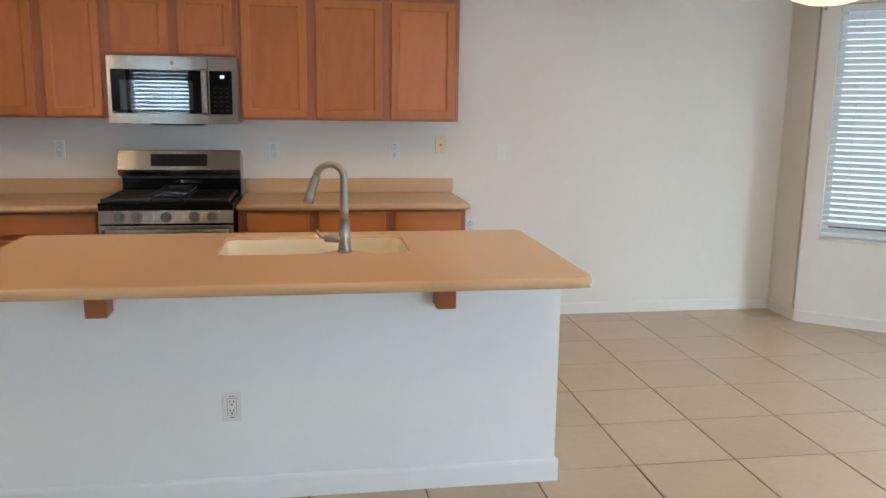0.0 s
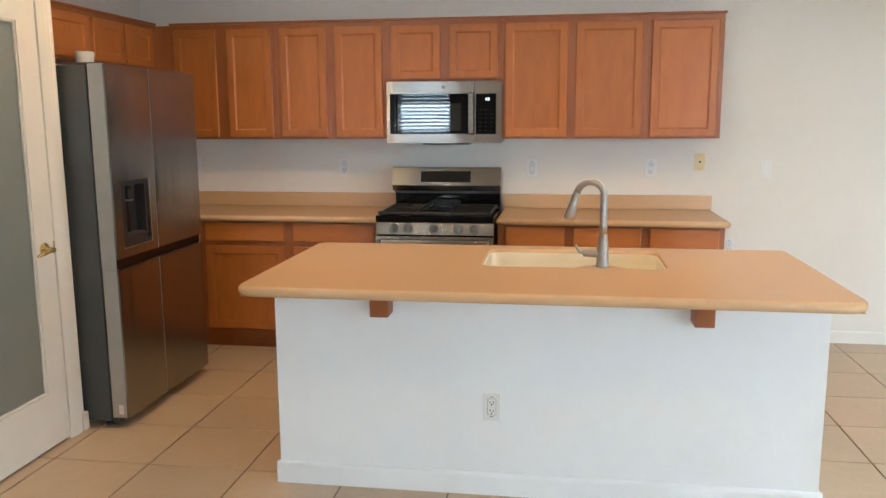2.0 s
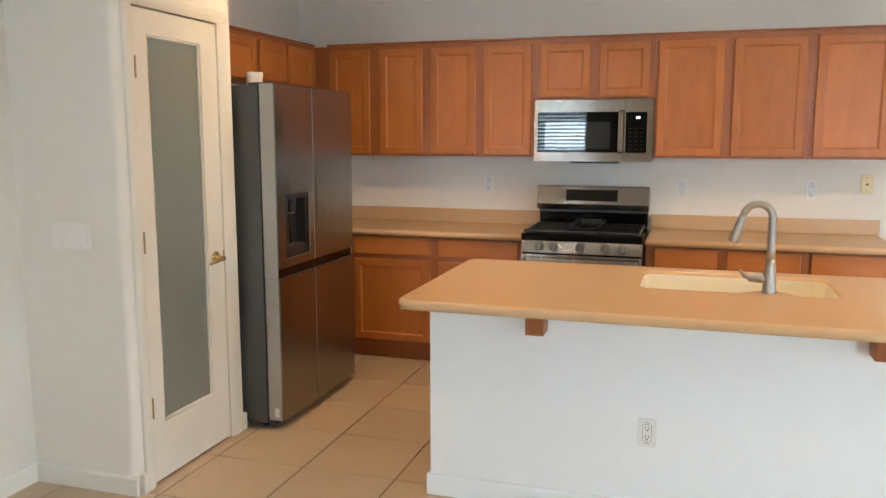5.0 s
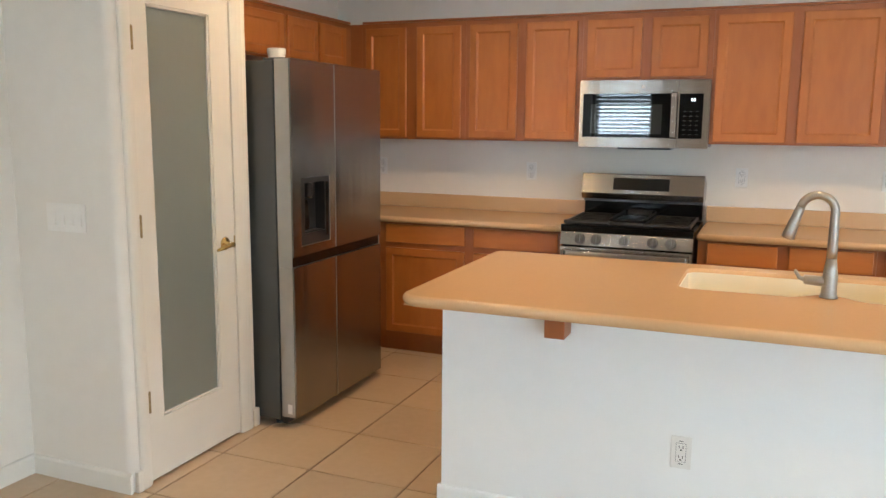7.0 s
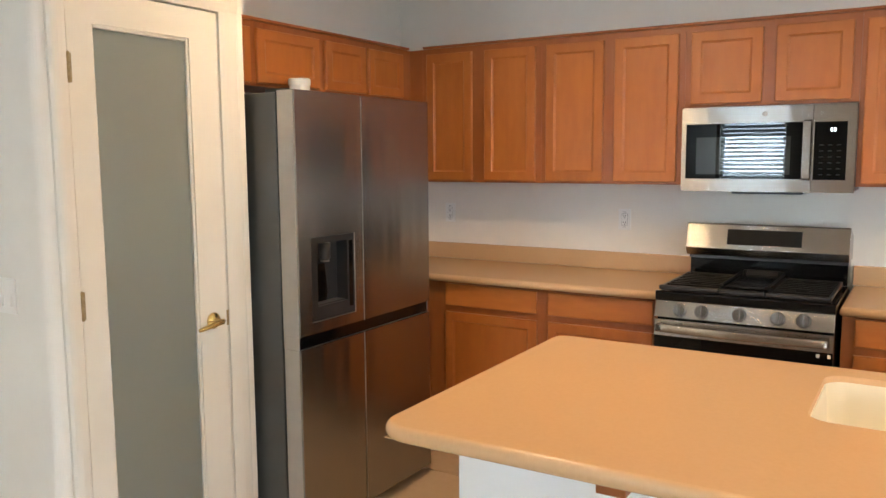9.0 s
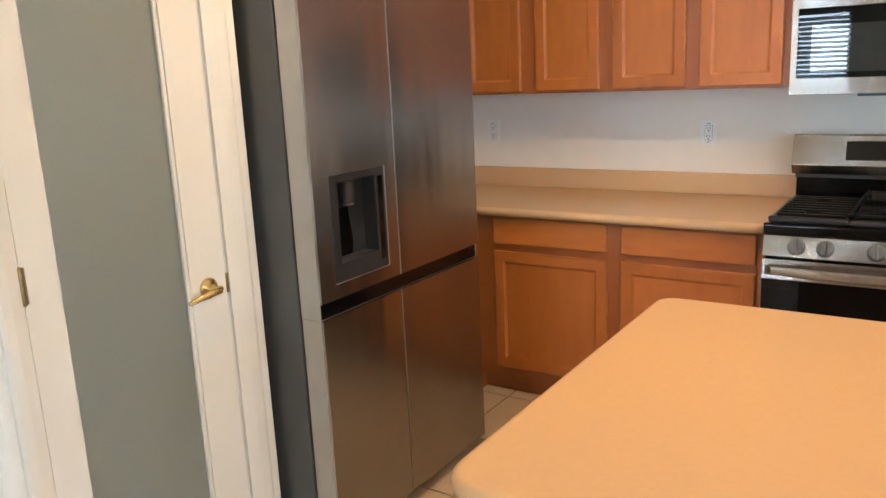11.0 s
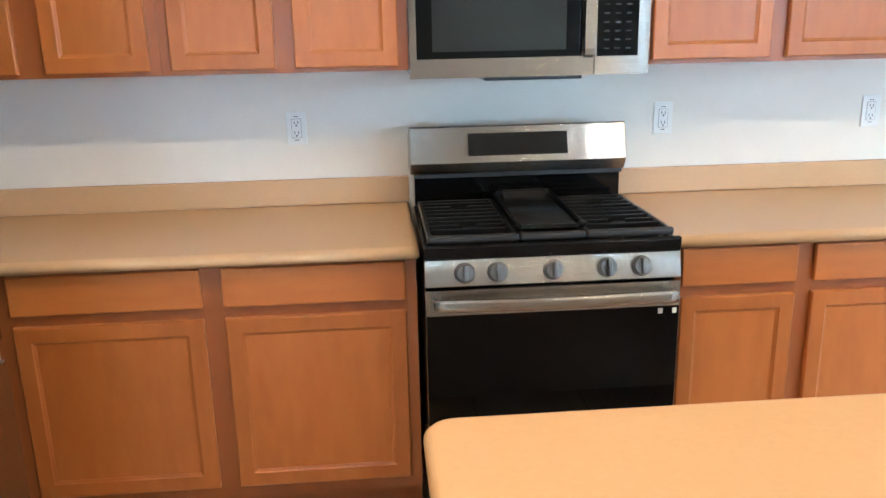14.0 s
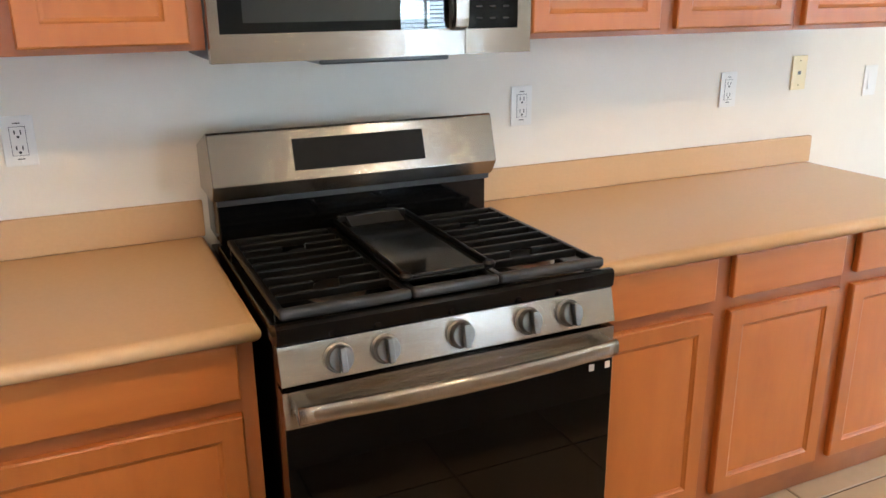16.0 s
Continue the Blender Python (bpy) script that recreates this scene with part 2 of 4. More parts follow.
def turned(profile, m, steps=24, bm=None):
    """A lathe about the z axis of the pose m; profile: (radius, height) from one end to the other."""
    out = bm or bmesh.new()
    rings = []
    for r, h in profile:
        if r < 1e-5:
            rings.append([out.verts.new(m @ Vector((0, 0, h)))])
        else:
            rings.append([out.verts.new(m @ Vector((r * math.cos(2 * math.pi * i / steps), r * math.sin(2 * math.pi * i / steps), h))) for i in range(steps)])
    for a, b in zip(rings, rings[1:]):
        for i in range(steps):
            j = (i + 1) % steps
            if len(a) == 1 and len(b) == 1:
                continue
            if len(a) == 1:
                out.faces.new((a[0], b[i], b[j]))
            elif len(b) == 1:
                out.faces.new((a[i], a[j], b[0]))
            else:
                out.faces.new((a[i], a[j], b[j], b[i]))
    return out


def tube(points, radii, steps=14, bm=None):
    """A round tube along points with a radius at each."""
    out = bm or bmesh.new()
    points = [Vector(p) for p in points]
    rings, side = [], None
    for i, p in enumerate(points):
        way = (points[min(i + 1, len(points) - 1)] - points[max(i - 1, 0)]).normalized()
        if side is None:
            side = way.orthogonal().normalized()
        side = (side - way * side.dot(way)).normalized()
        up = way.cross(side)
        rings.append([out.verts.new(p + radii[i] * (math.cos(2 * math.pi * k / steps) * side + math.sin(2 * math.pi * k / steps) * up)) for k in range(steps)])
    for a, b in zip(rings, rings[1:]):
        for i in range(steps):
            j = (i + 1) % steps
            out.faces.new((a[i], a[j], b[j], b[i]))
    out.faces.new(rings[0]), out.faces.new(rings[-1])
    return out


def slab(us, vs, holes, thick, m, bm=None):
    """A slab in the u, v plane of the pose m (u: x, v: z, front at y = 0, back at y = thick), open at the cells named in holes."""
    out = bm or bmesh.new()
    verts = {}

    def v(i, j, k):
        if (i, j, k) not in verts:
            verts[i, j, k] = out.verts.new(m @ Vector((us[i], thick * k, vs[j])))
        return verts[i, j, k]

    def solid(i, j):
        return 0 <= i < len(us) - 1 and 0 <= j < len(vs) - 1 and (i, j) not in holes

    for i in range(len(us) - 1):
        for j in range(len(vs) - 1):
            if not solid(i, j):
                continue
            for k in (0, 1):
                out.faces.new([v(i, j, k), v(i + 1, j, k), v(i + 1, j + 1, k), v(i, j + 1, k)])
            for di, dj, a, b in ((-1, 0, (0, 0), (0, 1)), (1, 0, (1, 0), (1, 1)), (0, -1, (0, 0), (1, 0)), (0, 1, (0, 1), (1, 1))):
                if not solid(i + di, j + dj):
                    p, q = (i + a[0], j + a[1]), (i + b[0], j + b[1])
                    out.faces.new([v(*p, 0), v(*q, 0), v(*q, 1), v(*p, 1)])
    return out


def rounded(x0, x1, y0, y1, r, corners=(1, 1, 1, 1), n=6):
    """The outline of a rectangle with rounded corners, as (x, y), from the lower left round."""
    out = []
    for (cx, cy, a), c in zip(((x0, y0, 180), (x1, y0, 270), (x1, y1, 0), (x0, y1, 90)), corners):
        rr = r * c
        if rr < 1e-4:
            out.append((cx, cy))
            continue
        mx, my = (cx + rr if cx == x0 else cx - rr), (cy + rr if cy == y0 else cy - rr)
        out += [(mx + rr * math.cos(radians(a + 90 * k / n)), my + rr * math.sin(radians(a + 90 * k / n))) for k in range(n + 1)]
    return out


# ---- the room: walls, floor bed, ceiling ----
XL, XROOM, YB, YR, YREAR, XR, CEILING = -2.905, -2.77, 5.288, 5.345, -3.9, 5.2, 2.75
XP, YP0, YP1 = -2.215, 2.335, 3.190

solo("floor", box(-3.1, 5.5, -4.2, 5.6, -0.12, -0.006), GROUT, "dark sanded grout bed under beige floor tiles", "floor", "structure")
solo("ceiling", box(-3.1, 5.5, -4.2, 5.6, CEILING, CEILING + 0.12), CEIL, "plain white painted ceiling", "ceiling", "structure")
solo("wall_kitchen", box(-3.05, 1.385, YB, 5.6, -0.006, CEILING, 0.0), PAINT, "cream painted wall behind the kitchen cabinets", "wall", "structure")
solo("wall_dining", box(1.385, 3.9, YR, 5.6, -0.006, CEILING), PAINT, "blank cream painted dining nook wall", "wall", "structure")
solo("wall_left_kitchen", box(-3.05, XL, 2.40, YB, -0.006, CEILING), PAINT, "cream painted wall behind the refrigerator", "wall", "structure")
solo("wall_left_room", box(-3.05, XROOM, -4.04, YP0 + 0.06, -0.006, CEILING), PAINT, "pale painted wall beside the pantry", "wall", "structure")
bm = prism(rounded(XROOM, XP, YP0, YP0 + 0.10, 0.034, (0, 1, 0, 0)), "z", -0.006, CEILING)
solo("wall_pantry_front", bm, PAINT, "cream pantry wall with a bullnose corner", "wall", "structure")
slabm = Matrix(((0, -1, 0, XP), (1, 0, 0, 0), (0, 0, 1, 0), (0, 0, 0, 1)))
bm = slab([YP0 + 0.10, 2.445, 3.060, YP1], [-0.006, 2.115, CEILING], {(1, 0)}, 0.11, slabm)
solo("wall_pantry_side", bm, PAINT, "cream pantry wall with a glazed door", "wall", "structure")
solo("wall_pantry_back", box(XL, XP - 0.11, YP1 - 0.10, YP1, -0.006, CEILING), PAINT, "plain pantry partition beside the refrigerator", "wall", "structure")
solo("wall_nook_return", box(3.735, 3.9, 5.02, YR, -0.006, CEILING), PAINT, "short cream wall turning into the bay", "wall", "structure")
# bay wall with its window
BAYM = pose(3.722, 4.972, 0, 0, 0, BAY)
BAYL = math.hypot(1.48, 1.14)
WU0, WU1, WV0, WV1 = 0.12, 1.45, 0.635, 2.25
bm = slab([0, WU0, WU1, BAYL], [-0.006, WV0, WV1, CEILING], {(1, 1)}, 0.14, BAYM)
solo("wall_bay", bm, PAINT, "angled cream bay wall with a window", "wall", "structure")
right = Matrix(((0, 1, 0, XR), (-1, 0, 0, 0), (0, 0, 1, 0), (0, 0, 0, 1)))
# The two openings are added to let fill daylight in from the side.
bm = slab([-3.86, -2.9, -0.6, 0.5, 2.8, 3.9], [-0.006, 0.35, 2.15, CEILING], {(1, 1), (3, 1)}, 0.14, right)
solo("wall_right", bm, PAINT, "cream side wall with two unseen windows added for daylight", "wall", "structure")
rear = Matrix(((-1, 0, 0, 0), (0, -1, 0, YREAR), (0, 0, 1, 0), (0, 0, 0, 1)))
bm = slab([-XR, -3.80, -2.95, 1.77, 2.72, -XROOM], [-0.006, 0.04, 0.85, 2.10, CEILING], {(1, 1), (1, 2), (3, 2)}, 0.14, rear)
solo("wall_rear", bm, PAINT, "cream rear wall with a window and patio door", "wall", "structure")


# baseboards
def baseboard(points, label="white painted baseboard", inset=0.0):
    """A board along a run of (x, y) points on the wall's face; the room lies to the left of the run."""
    for (xa, ya), (xb, yb) in zip(points, points[1:]):
        a, b = Vector((xa, ya)), Vector((xb, yb))
        ang = math.degrees(math.atan2(yb - ya, xb - xa))
        bm = prism([(0, 0), (0.013, 0), (0.013, 0.078), (0.009, 0.086), (0.004, 0.090), (0, 0.090)], "x", 0, (b - a).length)
        bmesh.ops.transform(bm, matrix=pose(xa, ya, -0.004, 0, 0, ang), verts=bm.verts)
        solo("baseboard", bm, BASEBOARD, label, "baseboard", "structure")


baseboard([(XROOM, YP0 - 0.001), (XROOM, -3.89)])
baseboard([(XP, YP0), (XROOM + 0.014, YP0)])
baseboard([(3.735, YR), (1.45, YR)])
baseboard([(3.735, 4.98), (3.735, YR - 0.014)])
baseboard([(5.19, 3.84), (3.735, 4.962)])


# ---- windows with blinds ----
def window(name, m, u0, u1, v0, v1, label, blinds=True, tilt=-42, pitch=0.042, mullion=0.02):
    """An opening's frame, glass, sill and blind; u along the wall, y = 0 its room face."""
    t = thing(name, (0, 0, 0), label, "window", kind="structure")
    middle = (u0 + u1) / 2
    if mullion:
        us, lights = [u0, u0 + 0.045, middle - mullion, middle + mullion, u1 - 0.045, u1], ((u0 + 0.045, middle - mullion), (middle + mullion, u1 - 0.045))
    else:
        us, lights = [u0, u0 + 0.045, u1 - 0.045, u1], ((u0 + 0.045, u1 - 0.045),)
    bm = slab(us, [v0, v0 + 0.045, v1 - 0.045, v1], {(1, 1), (3, 1)} if mullion else {(1, 1)}, 0.05, m @ pose(0, 0.085, 0))
    part("window_frame", bm, WHITE_PLASTIC, t)
    for a, b in lights:
        pane = part("pane", box(a, b, 0.105, 0.110, v0 + 0.045, v1 - 0.045, m=m), GLASS, t)
        pane.visible_shadow = False
    part("window_sill", box(u0, u1, -0.012, 0.084, v0 - 0.02, v0 + 0.001, 0.004, m=m), TRIM, t)
    if not blinds:
        return t
    blind = thing(name.replace("window", "blind"), (0, 0, 0), "white horizontal slat blind, lowered and half tilted", "blind", group="window blinds")
    part("headrail", box(u0 + 0.006, u1 - 0.006, 0.012, 0.062, v1 - 0.05, v1 - 0.004, 0.004, m=m), SLAT, blind)
    part("bottom_rail", box(u0 + 0.008, u1 - 0.008, 0.02, 0.052, v0 + 0.012, v0 + 0.032, 0.004, m=m), SLAT, blind)
    bm = box(u0 + 0.008, u1 - 0.008, -0.57 * pitch, 0.57 * pitch, -0.0014, 0.0014)
    mesh = bpy.data.meshes.new("slat")
    bm.to_mesh(mesh), bm.free()
    mesh.materials.append(SLAT)
    z = v0 + 0.055
    while z < v1 - 0.06:
        s = new("slat", mesh)
        s.parent = blind
        s.matrix_local = m @ pose(0, 0.037, z, tilt, 0, 0)
        z += pitch
    for u in (u0 + 0.15, u1 - 0.15):
        part("ladder_cord", box(u - 0.002, u + 0.002, 0.008, 0.010, v0 + 0.03, v1 - 0.05, m=m), SLAT, blind)
    return t


window("window_1", BAYM, WU0, WU1, WV0, WV1, "white framed bay window behind a slat blind")
window("window_2", rear, 1.77, 2.72, 0.85, 2.10, "white framed rear window behind a slat blind", tilt=-33, pitch=0.064, mullion=0)
window("window_3", rear, -3.80, -2.95, 0.04, 2.10, "white framed glass patio door behind an open slat blind", tilt=-12, pitch=0.058)
# Unseen windows, added only to brighten the room from the right.
window("window_4", right, -2.9, -0.6, 0.35, 2.15, "white framed wide side window, unseen and added for daylight", blinds=False)
window("window_5", right, 0.5, 2.8, 0.35, 2.15, "white framed wide side window, unseen and added for daylight", blinds=False)
area_lamp("daylight_bay_window", BAYM @ pose((WU0 + WU1) / 2, 0.22, (WV0 + WV1) / 2, -90, 0, 0), 1.25, 1.45, 13, DAY)


# ---- pantry door, casing and what stands inside ----
casing = thing("door_casing", (0, 0, 0), "cream painted moulded casing round the pantry door", "door casing", kind="structure")
PROFILE = [(0.0, 0.0), (0.010, 0.0), (0.014, 0.012), (0.018, 0.030), (0.018, 0.052), (0.012, 0.062), (0.0, 0.062)]
D0, D1, DTOP = 2.442, 3.058, 2.108
part("casing_side", prism([(XP + a, D0 - 0.004 - b) for a, b in PROFILE], "z", 0.0, DTOP + 0.004), TRIM, casing)
part("casing_side", prism([(XP + a, D1 + 0.004 + b * 1.45) for a, b in PROFILE], "z", 0.0, DTOP + 0.004), TRIM, casing)
part("casing_head", prism([(XP + a, DTOP + 0.004 + b) for a, b in PROFILE], "y", D0 - 0.066, D1 + 0.094), TRIM, casing)
part("corner_block", box(XP - 0.004, XP + 0.022, D1 + 0.095, YP1 + 0.008, 0, 0.092, 0.004), TRIM, casing)
part("plinth", box(XP + 0.0, XP + 0.022, YP0 + 0.012, D0 - 0.064, 0, 0.092, 0.004), TRIM, casing)
part("jamb", box(XP - 0.108, XP - 0.045, D1 + 0.0015, D1 + 0.0035, 0, DTOP), TRIM, casing)

door = thing("door_1", (XP - 0.02, D0, 0.012), "closed cream pantry door with a frosted glass panel", "door")
G0, G1, GZ0, GZ1 = 2.542, 2.912, 0.285, 1.988
bm = slab([D0 + 0.003, G0 - 0.012, G1 + 0.012, D1 - 0.003], [0.012, GZ0 - 0.012, GZ1 + 0.012, DTOP - 0.003], {(1, 1)}, 0.035, Matrix(((0, -1, 0, XP + 0.003), (1, 0, 0, 0), (0, 0, 1, 0), (0, 0, 0, 1))))
leaf = part("door_leaf", bm, TRIM, door)
part("glass", box(XP - 0.02, XP - 0.012, G0 - 0.012, G1 + 0.012, GZ0 - 0.012, GZ1 + 0.012), FROST, door, "greenish grey frosted glass")
for n, (a, b, c, d) in enumerate(((G0 - 0.012, G0, GZ0 - 0.012, GZ1 + 0.012), (G1, G1 + 0.012, GZ0 - 0.012, GZ1 + 0.012), (G0, G1, GZ0 - 0.012, GZ0), (G0, G1, GZ1, GZ1 + 0.012))):
    part("glazing_bead", box(XP - 0.012, XP - 0.001, a, b, c, d, 0.003), TRIM, door)
for z in (1.856, 1.108, 0.362):
    hinge = part("hinge", box(XP + 0.002, XP + 0.006, D0 - 0.004, D0 + 0.014, z - 0.045, z + 0.045, 0.0015), OLD_BRASS, door, "aged brass hinge")
    bm = turned([(0, -0.048), (0.004, -0.047), (0.0062, -0.044), (0.0062, 0.044), (0.004, 0.047), (0, 0.05)], pose(XP + 0.009, D0, z), 12)
    part("hinge_pin", bm, OLD_BRASS, hinge, smooth=True)
KY, KZ = 2.985, 0.965
lever = part("door_handle", turned([(0, 0), (0.031, 0), (0.032, 0.004), (0.028, 0.009), (0.016, 0.012), (0.011, 0.018), (0.011, 0.040), (0.0, 0.042)], pose(XP + 0.003, KY, KZ, 0, 90, 0), 24), BRASS, door, "polished brass lever handle", smooth=True)
part("lever", tube([(XP + 0.045, KY + 0.012, KZ + 0.002), (XP + 0.052, KY, KZ), (XP + 0.050, KY - 0.03, KZ - 0.003), (XP + 0.046, KY - 0.07, KZ - 0.010), (XP + 0.044, KY - 0.105, KZ - 0.016)], [0.008, 0.0115, 0.0105, 0.009, 0.006], 12), BRASS, lever, smooth=True)
part("strike_plate", box(XP + 0.003, XP + 0.006, D1 - 0.006, D1 + 0.006, KZ - 0.03, KZ + 0.03, 0.001), OLD_BRASS, door)
for z in (0.45, 0.85, 1.25, 1.65):
    s = solo("pantry_shelf", box(XL + 0.001, XP - 0.075, 2.44, 3.085, z, z + 0.02, 0.002), TRIM, "white pantry shelf behind the frosted door", "shelf", group="pantry shelves")


# ---- cabinets ----
def along(face):
    """A pose that takes (run, depth behind the face, height) to the world: 'back' faces -y, 'left' faces +x."""
    return Matrix.Identity(4) if face == "back" else Matrix(((0, -1, 0, 0), (1, 0, 0, 0), (0, 0, 1, 0), (0, 0, 0, 1)))


def shaker(name, parent, m, u0, u1, z0, z1, front, stile=0.047):
    """A frame-and-panel door: a moulded frame ring and a sunken panel."""
    t = 0.019
    bm = bmesh.new()
    rings = []
    for w, d in ((0.0, t), (0.0, 0.004), (0.004, 0.0), (stile, 0.0), (stile + 0.004, 0.0035), (stile + 0.011, 0.0065), (stile + 0.011, t)):
        rings.append([bm.verts.new(m @ Vector(p)) for p in ((u0 + w, front + d, z0 + w), (u1 - w, front + d, z0 + w), (u1 - w, front + d, z1 - w), (u0 + w, front + d, z1 - w))])
    for a, b in zip(rings, rings[1:] + rings[:1]):
        for i in range(4):
            j = (i + 1) % 4
            bm.faces.new((a[i], a[j], b[j], b[i]))
    door = part(name, bm, WOOD, parent)
    e = stile + 0.010
    part("panel", box(u0 + e, u1 - e, front + 0.0075, front + 0.015, z0 + e, z1 - e, m=m), WOOD, door)
    return door


def slab_front(name, parent, m, u0, u1, z0, z1, front, mat):
    return part(name, box(u0, u1, front, front + 0.019, z0, z1, 0.005, m=m), mat, parent)


def carcass(parent, m, u0, u1, z0, z1, front, depth, posts, rails):
    """Case and face frame; posts: (u0, u1) uprights, rails: (z0, z1) level members."""
    part("body", box(u0, u1, front + 0.0405, front + depth, z0, z1, 0.001, m=m), WOOD_DARK, parent)
    bm = bmesh.new()
    for a, b in posts:
        box(a, b, front + 0.0195, front + 0.040, z0, z1, bm=bm, m=m)
    gaps = [(posts[i][1], posts[i + 1][0]) for i in range(len(posts) - 1)]
    for a, b in gaps:
        for c, d in rails:
            box(a, b, front + 0.0195, front + 0.040, c, d, bm=bm, m=m)
    part("face_frame", bm, WOOD_DARK, parent)


I = along("back")
L = along("left")
UF, UZ0, UZ1 = 4.945, 1.425, 2.200
UD = YB - UF - 0.0015


def upper(u0, u1, doors, z0, m, front, depth, label, group="upper cabinets"):
    zc0 = z0 + 0.014
    at = m @ Vector(((u0 + u1) / 2, front + depth, z0))
    t = thing("upper_cabinet", at, label, "cabinet", group)
    edges = [u0] + [v for d in doors for v in d] + [u1]
    posts = [(edges[2 * i] + (0 if i == 0 else -0.012), edges[2 * i + 1] + (0.012 if i < len(doors) else 0)) for i in range(len(doors) + 1)]
    carcass(t, m, u0, u1, z0, UZ1, front, depth, posts, [(z0, z0 + 0.030), (UZ1 - 0.045, UZ1)])
    for a, b in doors:
        shaker("door", t, m, a, b, zc0, 2.168, front)
    return t


TALL = "honey-brown maple wall cabinet with two recessed-panel doors"
upper(-2.525, -1.760, [(-2.492, -2.190), (-2.108, -1.793)], UZ0, I, UF, UD, TALL)
upper(-1.759, -0.986, [(-1.728, -1.405), (-1.345, -1.018)], UZ0, I, UF, UD, TALL)
upper(-0.985, -0.213, [(-0.956, -0.625), (-0.566, -0.243)], 1.806, I, UF, UD, "short honey-brown maple cabinet above the microwave")
upper(-0.212, 0.712, [(-0.192, 0.207), (0.262, 0.683)], UZ0, I, UF, UD, TALL)
upper(0.713, 1.180, [(0.738, 1.150)], UZ0, I, UF, UD, "single-door honey-brown maple cabinet ending the run")
XF = -2.597
upper(3.235, 4.135, [(3.290, 3.625), (3.668, 4.110)], 1.905, L, -XF, XF - XL - 0.0015, "short honey-brown maple cabinet above the refrigerator")
upper(4.136, 4.900, [(4.160, 4.500), (4.532, 4.868)], 1.905, L, -XF, XF - XL - 0.0015, "short honey-brown maple cabinet beside the refrigerator")
filler = solo("corner_cabinet", prism([(XL + 0.002, 4.901), (XF - 0.02, 4.901), (XF - 0.02, UF + 0.02), (-2.526, UF + 0.02), (-2.526, YB - 0.002), (XL + 0.002, YB - 0.002)], "z", UZ0, UZ1), WOOD_DARK, "plain maple filler joining the corner cabinets", "cabinet", group="upper cabinets")
top = thing("cabinet_crown", (0, 0, UZ1), "thin dark maple moulding along the cabinet tops", "trim", kind="structure")
part("crown_back", box(-2.52, 1.190, UF + 0.006, UF + 0.06, UZ1 + 0.0005, UZ1 + 0.016, 0.004), WOOD_DARK, top)
part("crown_left", box(XF - 0.06, XF - 0.006, 3.235, 4.94, UZ1 + 0.0005, UZ1 + 0.016, 0.004), WOOD_DARK, top)

BF, BZ0, BZ1 = 4.650, 0.105, 0.8895
BD = YB - BF - 0.0015


def base_unit(u0, u1, cells, label):
    t = thing("base_cabinet", ((u0 + u1) / 2, YB - 0.3, 0), label, "cabinet", "base cabinets")
    edges = [u0] + [v for d in cells for v in d] + [u1]
    posts = [(edges[2 * i] + (0 if i == 0 else -0.012), edges[2 * i + 1] + (0.012 if i < len(cells) else 0)) for i in range(len(cells) + 1)]
    carcass(t, I, u0, u1, BZ0, BZ1, BF, BD, posts, [(BZ0, 0.165), (0.706, 0.768), (0.864, BZ1)])
    part("toe_kick", box(u0, u1, BF + 0.085, BF + 0.10, 0.0, BZ0 - 0.0005), WOOD_DARK, t)
    for a, b in cells:
        shaker("door", t, I, a, b, 0.148, 0.719, BF)
        slab_front("drawer_front", t, I, a, b, 0.755, 0.877, BF, WOOD_X)
    return t


TWO = "honey-brown maple base cabinet, two drawers over two doors"
base_unit(-2.300, -0.9945, [(-2.195, -1.640), (-1.577, -1.028)], TWO)
base_unit(-0.2145, 0.695, [(-0.165, 0.209), (0.266, 0.679)], TWO)
base_unit(0.696, 1.185, [(0.735, 1.150)], "honey-brown maple base cabinet with one drawer and door")
solo("corner_base_cabinet", box(XL + 0.002, -2.301, BF + 0.022, YB - 0.002, 0.0, BZ1, 0.002), WOOD_DARK, "blind maple corner base cabinet beside the refrigerator", "cabinet", group="base cabinets")


